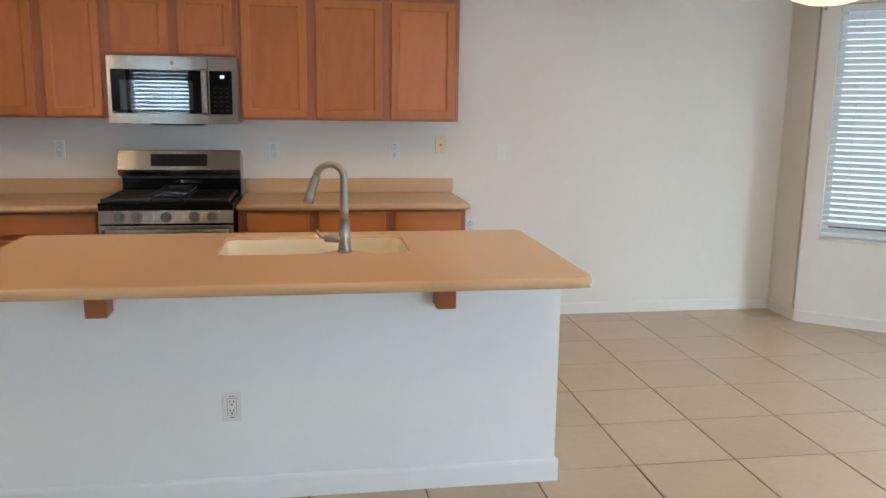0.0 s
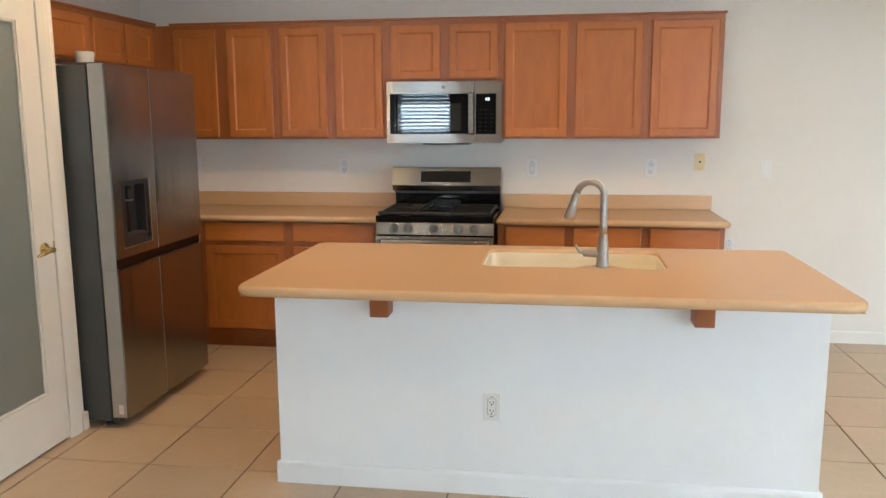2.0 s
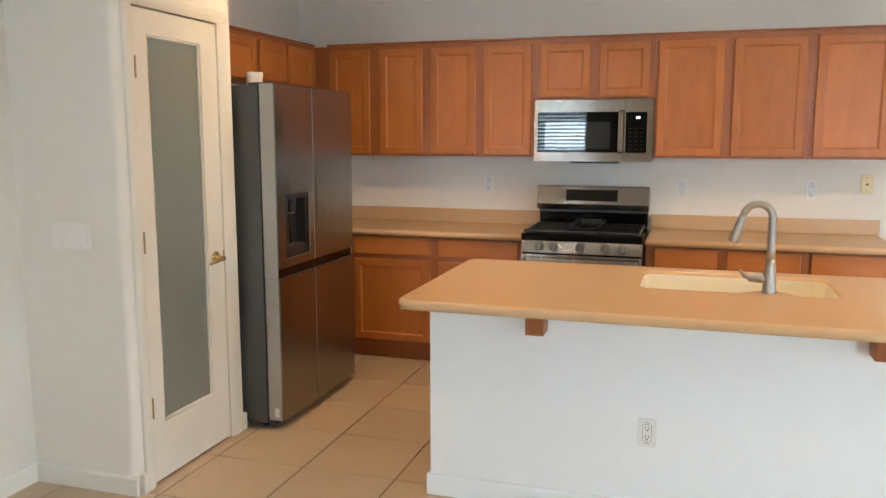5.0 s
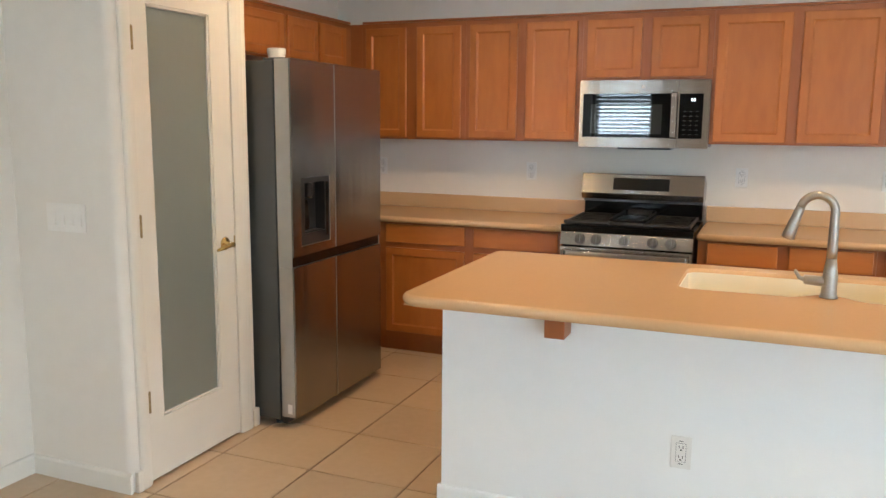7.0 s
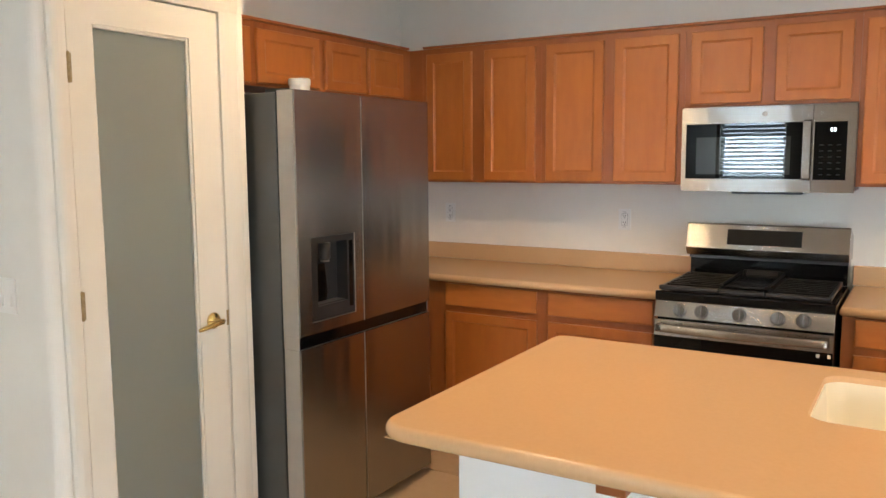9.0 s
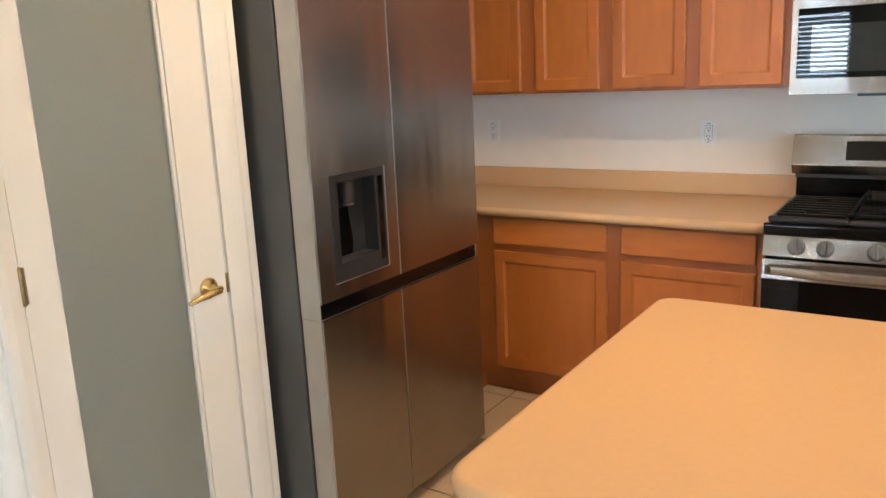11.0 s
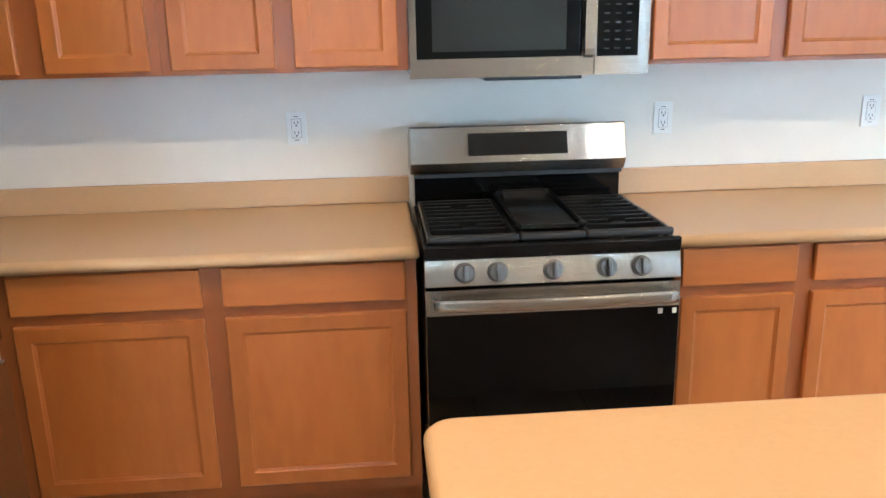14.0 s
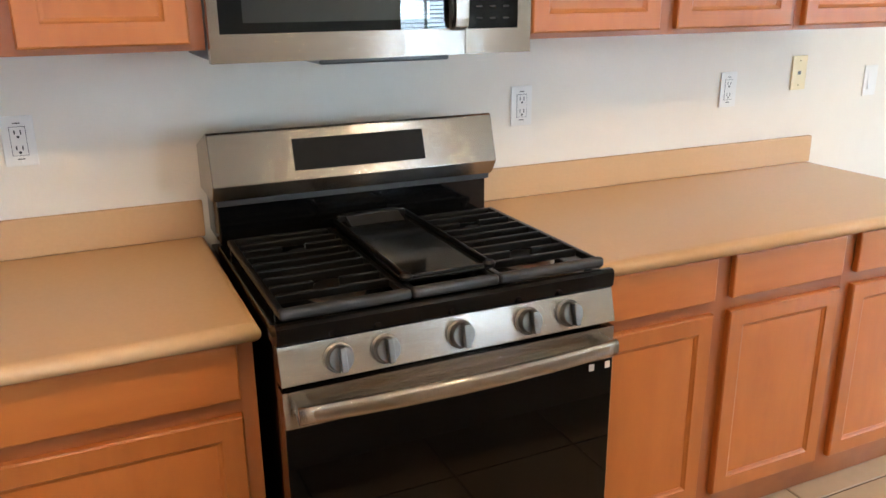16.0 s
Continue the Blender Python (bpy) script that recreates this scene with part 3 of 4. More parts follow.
# ---- worktops ----
def worktop(name, x0, x1, y0, y1, z1, label, corners, hole=None, r=0.03):
    """A slab with rounded corners and a full rolled edge, open for a sink where one is given."""
    t = 0.040
    rings = []
    bm = bmesh.new()
    prof = [(0.018 - 0.018 * math.sin(radians(180 * k / 10)), t / 2 + t / 2 * math.cos(radians(180 * k / 10))) for k in range(11)]
    for d, h in prof:
        inset = rounded(x0 + d, x1 - d, y0 + d, y1 - d, max(r - d, 0.004), corners, 8)
        rings.append([bm.verts.new((x, y, z1 - t + h)) for x, y in inset])
    for a, b in zip(rings, rings[1:]):
        for i in range(len(a)):
            j = (i + 1) % len(a)
            bm.faces.new((a[i], a[j], b[j], b[i]))
    if hole is None:
        bm.faces.new(rings[0]), bm.faces.new(rings[-1])
    else:
        inner = [bm.verts.new((x, y, z1)) for x, y in hole]
        low = [bm.verts.new((x, y, z1 - t + 0.002)) for x, y in hole]
        edges = []
        for ring in (rings[0], inner):
            for i in range(len(ring)):
                e = bm.edges.get((ring[i], ring[(i + 1) % len(ring)])) or bm.edges.new((ring[i], ring[(i + 1) % len(ring)]))
                edges.append(e)
        bmesh.ops.triangle_fill(bm, edges=edges, use_beauty=True)
        for i in range(len(inner)):
            j = (i + 1) % len(inner)
            bm.faces.new((inner[i], inner[j], low[j], low[i]))
        for v in low:
            v.co.z = z1 - t
    bmesh.ops.remove_doubles(bm, verts=bm.verts, dist=0.0002)
    ob = solo(name, bm, COUNTER, label, "worktop")
    for p in ob.data.polygons:
        p.use_smooth = abs(p.normal.z) < 0.98
    return ob


CT = 0.931
left_top = worktop("worktop", XL + 0.002, -0.9865, 4.605, YB - 0.002, CT, "tan solid-surface worktop with a rolled front edge", (0, 0, 0, 0))
right_top = worktop("worktop", -0.2215, 1.208, 4.605, YB - 0.002, CT, "tan solid-surface worktop between range and wall end", (0, 0.6, 0, 0))
for ob, a, b in ((left_top, XL + 0.002, -0.9865), (right_top, -0.2215, 1.206)):
    part("backsplash", box(a, b, YB - 0.021, YB - 0.002, CT + 0.0005, 1.028, 0.003), COUNTER, ob)

# ---- island ----
IX0, IX1, IY0, IY1, IT = -1.003, 1.214, 2.748, 3.470, 0.940
island = thing("kitchen_island", ((IX0 + IX1) / 2, (IY0 + IY1) / 2, 0), "white painted kitchen island base with baseboard and corbels", "kitchen island")
bm = slab([IX0, IX0 + 0.1, IX1 - 0.1, IX1], [IY0, IY0 + 0.1, IY1 - 0.02, IY1], {(1, 1)}, IT - 0.0405, Matrix(((1, 0, 0, 0), (0, 0, 1, 0), (0, 1, 0, 0), (0, 0, 0, 1))))
part("body", bm, ISLAND_PAINT, island)
BB = [(0, 0.0), (0.013, 0.0), (0.013, 0.080), (0.010, 0.090), (0.004, 0.095), (0, 0.095)]
part("baseboard", prism([(IY0 - 0.0005 - a, z) for a, z in BB], "x", IX0 - 0.0138, IX1 + 0.0138), ISLAND_PAINT, island)
part("baseboard", prism([(IX0 - 0.0005 - a, z) for a, z in BB], "y", IY0 + 0.0005, IY1), ISLAND_PAINT, island)
part("baseboard", prism([(IX1 + 0.0005 + a, z) for a, z in BB], "y", IY0 + 0.0005, IY1), ISLAND_PAINT, island)
for cx in (-0.530, 0.731):
    pts = [(IY0 - 0.001, IT - 0.041), (IY0 - 0.122, IT - 0.041), (IY0 - 0.122, IT - 0.062), (IY0 - 0.110, IT - 0.085), (IY0 - 0.106, 0.776), (IY0 - 0.001, 0.776)]
    c = part("corbel", prism(pts, "x", cx - 0.037, cx + 0.037, bevel=0.003), WOOD_DARK, island, "reddish-brown wooden corbel")

FX, FY = 0.362, 2.985
SX0, SX1, SY0, SY1 = -0.152, 0.634, 2.945, 3.408


def sink_outline(d, r):
    """The bowl's outline set in by d, with the rounded ledge that carries the faucet let into its near side."""
    flat = rounded(SX0 + d, SX1 - d, SY0 + d, SY1 - d, r, n=8)
    ledge = []
    for k in range(13):
        u = -1 + 2 * k / 12
        ledge.append((FX + u * (0.125 + d), SY0 + d + 0.085 * (0.5 + 0.5 * math.cos(math.pi * u)) ** 0.8))
    return flat[:9] + ledge + flat[9:]


sink_hole = sink_outline(0.0, 0.060)
island_top = worktop("island_worktop", -1.042, 1.240, 2.398, 3.520, IT, "tan solid-surface island worktop with rounded corners", (1, 1, 0.6, 0.6), sink_hole, r=0.085)
part("underside", slab([-1.02, SX0 - 0.03, SX1 + 0.03, 1.218], [2.42, SY0 - 0.03, SY1 + 0.03, 3.50], {(1, 1)}, 0.003, Matrix(((1, 0, 0, 0), (0, 0, 1, 0), (0, 1, 0, IT - 0.0398), (0, 0, 0, 1)))), COUNTER, island_top)

sink = thing("sink", ((SX0 + SX1) / 2, (SY0 + SY1) / 2, IT - 0.22), "cream double-bowl sink set into the island", "sink")
MID = 0.300
bm = bmesh.new()
rings = []
for d, z, r in ((0.004, IT - 0.018, 0.058), (0.008, IT - 0.05, 0.056), (0.014, IT - 0.16, 0.052), (0.028, IT - 0.188, 0.045), (0.055, IT - 0.199, 0.030)):
    rings.append([bm.verts.new((x, y, z)) for x, y in sink_outline(d, r)])
for p, q in zip(rings, rings[1:]):
    for i in range(len(p)):
        j = (i + 1) % len(p)
        bm.faces.new((p[i], p[j], q[j], q[i]))
bm.faces.new(rings[-1])
bowl = part("bowl", bm, CREAM, sink, smooth=True)
for dx in (0.08, 0.48):
    part("drain", turned([(0.0, 0), (0.03, 0.0), (0.042, 0.002), (0.044, 0.004), (0.0, 0.0041)], pose(dx, 3.22, IT - 0.1988), 20), NICKEL, bowl)
part("divider", box(MID - 0.014, MID + 0.014, SY0 + 0.088, SY1 - 0.012, IT - 0.1985, IT - 0.075, 0.009, 3), CREAM, sink)
bm = bmesh.new()
lip = [[bm.verts.new((x, y, z)) for x, y in sink_outline(d, r)] for d, z, r in ((0.0042, IT - 0.0405, 0.058), (0.0042, IT - 0.0175, 0.058), (0.0006, IT - 0.0175, 0.060), (0.0006, IT - 0.0405, 0.060))]
for p, q in zip(lip, lip[1:] + lip[:1]):
    for i in range(len(p)):
        j = (i + 1) % len(p)
        bm.faces.new((p[i], p[j], q[j], q[i]))
part("rim", bm, CREAM, sink)

# ---- faucet ----
FDIR = Vector((-1.0, 0.08, 0)).normalized()
faucet = thing("faucet", (FX, FY, IT), "brushed nickel pull-down faucet with a high arc", "faucet")
part("base", turned([(0, 0), (0.030, 0), (0.031, 0.004), (0.026, 0.010), (0.0250, 0.03), (0.0250, 0.075), (0.022, 0.10), (0.0168, 0.14), (0.0, 0.141)], pose(FX, FY, IT + 0.0005), 24), NICKEL, faucet, smooth=True)
R = 0.056
arc, rad = [], []
for k in range(5):
    arc.append(Vector((FX, FY, IT + 0.13 + 0.172 * k / 4)))
    rad.append(0.0170 - 0.002 * k / 4)
for k in range(1, 15):
    a = math.pi * 0.935 * k / 14
    arc.append(Vector((FX, FY, IT + 0.302)) + FDIR * (R - R * math.cos(a)) + Vector((0, 0, R * math.sin(a))))
    rad.append(0.0145)
end, way = arc[-1], (arc[-1] - arc[-2]).normalized()
part("spout", tube(arc, rad, 16), NICKEL, faucet, smooth=True)
head = [end - way * 0.002, end + way * 0.012, end + way * 0.05, end + way * 0.095, end + way * 0.115, end + way * 0.118]
part("spray_head", tube(head, [0.0148, 0.0160, 0.0175, 0.0215, 0.0225, 0.019], 18), NICKEL, faucet, smooth=True)
pivot = part("lever_hub", tube([(FX - 0.010, FY, IT + 0.055), (FX - 0.045, FY + 0.004, IT + 0.057), (FX - 0.078, FY + 0.007, IT + 0.058), (FX - 0.084, FY + 0.007, IT + 0.058)], [0.018, 0.018, 0.017, 0.012], 18), NICKEL, faucet, smooth=True)
part("lever", tube([(FX - 0.076, FY + 0.007, IT + 0.058), (FX - 0.096, FY + 0.010, IT + 0.062), (FX - 0.108, FY + 0.012, IT + 0.078), (FX - 0.113, FY + 0.013, IT + 0.090)], [0.010, 0.008, 0.0065, 0.005], 12), NICKEL, pivot, smooth=True)



# ---- range ----
RX0, RX1, RY = -0.978, -0.228, 4.512
RC = (RX0 + RX1) / 2
stove = thing("gas_range", (RC, 4.9, 0), "stainless steel gas range with black cooktop and griddle", "stove")
part("body", box(RX0 + 0.004, RX1 - 0.004, RY + 0.03, YB - 0.012, 0.03, 0.905, 0.003), BLACK, stove)
for x in (RX0 + 0.05, RX1 - 0.05):
    for y in (RY + 0.09, YB - 0.08):
        part("foot", turned([(0, 0), (0.02, 0), (0.02, 0.008), (0.012, 0.012), (0.012, 0.0305), (0, 0.0306)], pose(x, y, 0), 14), DARK_PLASTIC, stove)
ct = part("cooktop", prism([(RY + 0.008, 0.9135), (RY + 0.001, 0.917), (RY - 0.001, 0.936), (RY - 0.001, 0.950), (RY + 0.005, 0.956), (RY + 0.016, 0.956), (RY + 0.05, 0.944), (5.13, 0.944), (5.13, 0.906), (RY + 0.03, 0.906)], "x", RX0, RX1, bevel=0.002), BLACK, stove, "glossy black enamel cooktop")
panel = part("control_panel", prism([(RY - 0.012, 0.838), (RY + 0.008, 0.9128), (RY + 0.0295, 0.9128), (RY + 0.0295, 0.838)], "x", RX0, RX1, bevel=0.0015), STEEL, stove, "brushed steel control panel")
for kx in (-0.863, -0.768, -0.606, -0.448, -0.347):
    m = pose(kx, RY - 0.0025, 0.875, 75, 0, 0)
    knob = part("knob", turned([(0, 0), (0.030, 0.0), (0.030, 0.004), (0.0265, 0.006), (0.0255, 0.020), (0.0235, 0.023), (0, 0.0235)], m, 28), KNOB, panel)
    part("grip", box(-0.0065, 0.0065, -0.0245, 0.0235, 0.0232, 0.0400, 0.0028, m=m), KNOB, knob)
oven = part("oven_door", slab([RX0 + 0.001, RX0 + 0.012, RX1 - 0.012, RX1 - 0.001], [0.288, 0.300, 0.752, 0.826], {(1, 1)}, 0.038, pose(0, RY - 0.010, 0)), STEEL, stove, "steel-topped oven door with black glass")
part("oven_glass", box(RX0 + 0.0015, RX1 - 0.0015, RY - 0.0125, RY + 0.02, 0.2885, 0.7515, 0.002), BLACK_GLASS, oven)
part("top_rail", prism([(RY - 0.018, 0.7525), (RY - 0.006, 0.8255), (RY + 0.005, 0.8255), (RY + 0.005, 0.7525)], "x", RX0 + 0.0012, RX1 - 0.0012, bevel=0.002), STEEL, oven)
bow = [(RX0 + 0.020 + (RX1 - RX0 - 0.040) * k / 24, RY - 0.046 - 0.020 * math.sin(math.pi * k / 24), 0.794) for k in range(25)]
section = []
for a in range(0, 360, 20):
    c, d = math.cos(radians(a)), math.sin(radians(a))
    section.append((-0.0110 * math.copysign(abs(c) ** 0.62, c), 0.0180 * math.copysign(abs(d) ** 0.62, d)))
bm = bmesh.new()
rings = [[bm.verts.new((x, y + dy, z + dz)) for dy, dz in section] for x, y, z in bow]
for a, b in zip(rings, rings[1:]):
    for i in range(len(section)):
        j = (i + 1) % len(section)
        bm.faces.new((a[i], a[j], b[j], b[i]))
bm.faces.new(rings[0]), bm.faces.new(rings[-1])
handle = part("handle", bm, STEEL, oven, "bowed steel bar handle", smooth=True)
for x in (RX0 + 0.036, RX1 - 0.036):
    part("bracket", box(x - 0.014, x + 0.014, RY - 0.042, RY - 0.0085, 0.781, 0.807, 0.003), STEEL, oven)
for a, b in ((-0.835, -0.795), (-0.712, -0.622), (-0.556, -0.466), (-0.400, -0.360)):
    part("vent_slot", box(a, b, RY - 0.0095, RY - 0.0060, 0.8150, 0.8200), SLOT, oven)
part("storage_drawer", box(RX0 + 0.002, RX1 - 0.002, RY - 0.008, RY + 0.028, 0.085, 0.282, 0.004), STEEL, stove, "brushed steel drawer under the oven")
part("kick_plate", box(RX0 + 0.02, RX1 - 0.02, RY + 0.05, RY + 0.06, 0.0, 0.08), DARK_PLASTIC, stove)
for a, b in ((-0.293, -0.279), (-0.250, -0.237)):
    part("sticker", box(a, b, RY - 0.0134, RY - 0.0126, 0.728, 0.744), WHITE_PLASTIC, oven, "small plain white sticker")
# backguard
guard = part("backguard", prism([(5.062, 1.102), (5.098, 1.222), (5.106, 1.226), (5.122, 1.223), (YB - 0.012, 1.175), (YB - 0.012, 1.062), (5.09, 1.062), (5.078, 1.078)], "x", RX0 - 0.008, RX1, bevel=0.002), STEEL, stove, "tilted brushed steel back panel")
sl = (5.098 - 5.062) / (1.222 - 1.102)
part("display", prism([(5.062 + sl * 0.023 - 0.0015, 1.125), (5.062 + sl * 0.098 - 0.0015, 1.200), (5.062 + sl * 0.098 + 0.003, 1.200), (5.062 + sl * 0.023 + 0.003, 1.125)], "x", -0.784, -0.436), DISPLAY, guard)
part("guard_neck", box(RX0 + 0.006, RX1 - 0.006, 5.118, YB - 0.012, 0.946, 1.061, 0.003), BLACK, stove)
part("vent_grille", box(RX0 + 0.004, RX1 - 0.004, 5.098, 5.117, 1.046, 1.061, 0.002), DARK_PLASTIC, stove)


def grate(u0, u1, bars, name="grate"):
    """A cast-iron grate: a frame, level fingers and feet."""
    y0, y1, z0, z1 = 4.545, 5.052, 0.960, 0.976
    g = part(name, box(u0, u0 + 0.014, y0, y1, z0, z1, 0.003), IRON, stove)
    part("frame_bar", box(u1 - 0.014, u1, y0, y1, z0, z1, 0.003), IRON, g)
    part("front_bar", box(u0 - 0.001, u1 + 0.001, y0 - 0.022, y0 - 0.0002, z0 - 0.001, z1 + 0.006, 0.008, 3), LIT_IRON, g)
    part("frame_bar", box(u0 + 0.0142, u1 - 0.0142, y0, y0 + 0.010, z0 - 0.006, z1 - 0.004, 0.003), IRON, g)
    part("frame_bar", box(u0 + 0.0142, u1 - 0.0142, y1 - 0.014, y1, z0, z1, 0.003), IRON, g)
    for k in range(bars):
        y = y0 + 0.02 + (y1 - y0 - 0.034) * (k + 1) / (bars + 1)
        gap = 0.055 if k in (1, bars - 2) else 0.0
        mid = (u0 + u1) / 2
        if gap:
            part("finger", box(u0 + 0.0142, mid - gap / 2, y - 0.005, y + 0.005, z0 + 0.001, z1 + 0.003, 0.002), IRON, g)
            part("finger", box(mid + gap / 2, u1 - 0.0142, y - 0.005, y + 0.005, z0 + 0.001, z1 + 0.003, 0.002), IRON, g)
        else:
            part("finger", box(u0 + 0.0142, u1 - 0.0142, y - 0.005, y + 0.005, z0 + 0.001, z1 + 0.003, 0.002), IRON, g)
    for x in (u0 + 0.007, u1 - 0.007):
        for y in (y0 + 0.03, y1 - 0.03):
            part("foot", box(x - 0.006, x + 0.006, y - 0.006, y + 0.006, 0.9438, z0 + 0.002), IRON, g)
    return g


grate(-0.966, -0.703, 8)
grate(-0.699, -0.508, 8)
grate(-0.504, -0.248, 8)
for bx, by, r in ((-0.815, 4.68, 0.045), (-0.815, 4.93, 0.038), (-0.355, 4.68, 0.045), (-0.355, 4.93, 0.035), (-0.603, 4.80, 0.05)):
    burner = part("burner", turned([(0, 0), (r + 0.022, 0), (r + 0.018, 0.004), (r, 0.008), (0, 0.0081)], pose(bx, by, 0.9438), 22), NICKEL, stove)
    part("cap", turned([(0, 0), (r - 0.004, 0), (r, 0.003), (r - 0.003, 0.007), (0, 0.008)], pose(bx, by, 0.9521), 22), IRON, burner)
griddle = thing("griddle", (-0.601, 4.82, 0.978), "black cast-iron griddle plate across the middle grate", "griddle")
GX0, GX1, GY0, GY1, GZ = -0.702, -0.500, 4.572, 5.050, 0.9795
part("plate", box(GX0, GX1, GY0, GY1, GZ, GZ + 0.008, 0.003), material("seasoned_iron", (0.003, 0.003, 0.003), 0.11, spots=[(14, 4, (0.007, 0.007, 0.006), 0.6)]), griddle)
for x in (GX0, GX1 - 0.008):
    part("rim", box(x, x + 0.008, GY0 + 0.002, GY1 - 0.002, GZ + 0.0082, GZ + 0.020, 0.003), IRON, griddle)
part("rim", box(GX0 + 0.0082, GX1 - 0.0082, GY1 - 0.012, GY1 - 0.002, GZ + 0.0082, GZ + 0.026, 0.003), IRON, griddle)
part("rim", box(GX0 + 0.0082, GX1 - 0.0082, GY0 + 0.002, GY0 + 0.010, GZ + 0.0082, GZ + 0.013, 0.002), IRON, griddle)
part("grease_tray", prism([(GY1 - 0.062, GZ + 0.009), (GY1 - 0.013, GZ + 0.024), (GY1 - 0.013, GZ + 0.0085), (GY1 - 0.060, GZ + 0.0085)], "x", GX0 + 0.03, GX1 - 0.03, bevel=0.001), LIT_IRON, griddle)
part("handle", box(GX0 + 0.02, GX1 - 0.02, GY1 - 0.002, GY1 + 0.014, GZ + 0.012, GZ + 0.026, 0.005), IRON, griddle)
for x in (GX0 + 0.006, GX1 - 0.006):
    part("handle", turned([(0, 0), (0.012, 0.001), (0.014, 0.008), (0.009, 0.014), (0, 0.0145)], pose(x, GY0 + 0.002, GZ + 0.006), 16), IRON, griddle)

# ---- microwave ----
MX0, MX1, MY, MZ0, MZ1 = -0.984, -0.2135, 4.920, 1.398, 1.800
mw = thing("microwave", ((MX0 + MX1) / 2, 5.1, MZ0), "stainless steel over-range microwave with black glass door", "microwave")
part("body", box(MX0 + 0.004, MX1 - 0.004, MY + 0.03, YB - 0.0015, MZ0 + 0.004, MZ1, 0.002), DARK_PLASTIC, mw)
DOORX = -0.392
face = part("door", slab([MX0, -0.962, -0.434, DOORX - 0.001], [MZ0, 1.458, 1.722, MZ1], {(1, 1)}, 0.029, pose(0, MY, 0)), STEEL, mw, "brushed steel door frame")
part("glass", box(-0.9625, -0.4335, MY + 0.0012, MY + 0.012, 1.4575, 1.7225, 0.001), BLACK_GLASS, face)
part("screen", box(-0.912, -0.484, MY + 0.0002, MY + 0.0012, 1.480, 1.658), CAVITY, face)
bm = prism([(MY - 0.002, 1.452), (MY - 0.030, 1.462), (MY - 0.034, 1.480), (MY - 0.034, 1.705), (MY - 0.030, 1.722), (MY - 0.002, 1.732), (MY - 0.002, 1.715), (MY - 0.020, 1.700), (MY - 0.020, 1.484), (MY - 0.002, 1.468)], "x", -0.431, -0.397, bevel=0.002)
part("handle", bm, STEEL, face, "upright steel bar handle")
side = part("control_side", slab([DOORX + 0.001, -0.385, -0.250, MX1], [MZ0, 1.456, 1.720, MZ1], {(1, 1)}, 0.029, pose(0, MY, 0)), STEEL, mw)
part("keypad", box(-0.3852, -0.2498, MY + 0.001, MY + 0.012, 1.4558, 1.7202, 0.001), BLACK_GLASS, side)
for r_ in range(6):
    for c_ in range(3):
        part("key_mark", box(-0.362 + 0.036 * c_, -0.346 + 0.036 * c_, MY + 0.0004, MY + 0.0010, 1.478 + 0.027 * r_, 1.482 + 0.027 * r_), KEY_PRINT, side)
for x in (-0.318, -0.304):
    part("clock_digit", box(x, x + 0.008, MY + 0.0002, MY + 0.0010, 1.676, 1.692), DIGITS, side)
part("vent_hood", box(-0.745, -0.425, MY + 0.02, MY + 0.20, MZ0 - 0.012, MZ0 + 0.0035, 0.004), DARK_PLASTIC, mw)
part("badge", turned([(0, 0), (0.012, 0), (0.012, 0.001), (0, 0.0012)], pose(-0.60, MY - 0.0002, 1.763, 90, 0, 0), 20), NICKEL, face)
for k in range(9):
    part("vent_slot", box(MX0 + 0.06 + 0.075 * k, MX0 + 0.115 + 0.075 * k, MY + 0.031, MY + 0.06, MZ1 - 0.0005, MZ1 + 0.0008), SLOT, mw)

# ---- refrigerator ----
FXF, FB, FY0, FY1, FT = -1.978, -2.081, 3.212, 4.148, 1.830
fridge = thing("refrigerator", (-2.45, (FY0 + FY1) / 2, 0), "dark stainless four-door refrigerator with water dispenser", "refrigerator")
part("body", box(-2.86, FB, FY0 + 0.004, FY1 - 0.004, 0.035, 1.824, 0.004), FRIDGE_GREY, fridge, "dark grey painted case")
for y in (FY0 + 0.06, FY1 - 0.06):
    for x in (-2.12, -2.78):
        part("foot", turned([(0, 0), (0.022, 0), (0.022, 0.01), (0.014, 0.014), (0.014, 0.036), (0, 0.0361)], pose(x, y, 0), 14), DARK_PLASTIC, fridge)
SEAM, SPLIT0, SPLIT1 = 3.623, 0.824, 0.878
BACK = FB + 0.012


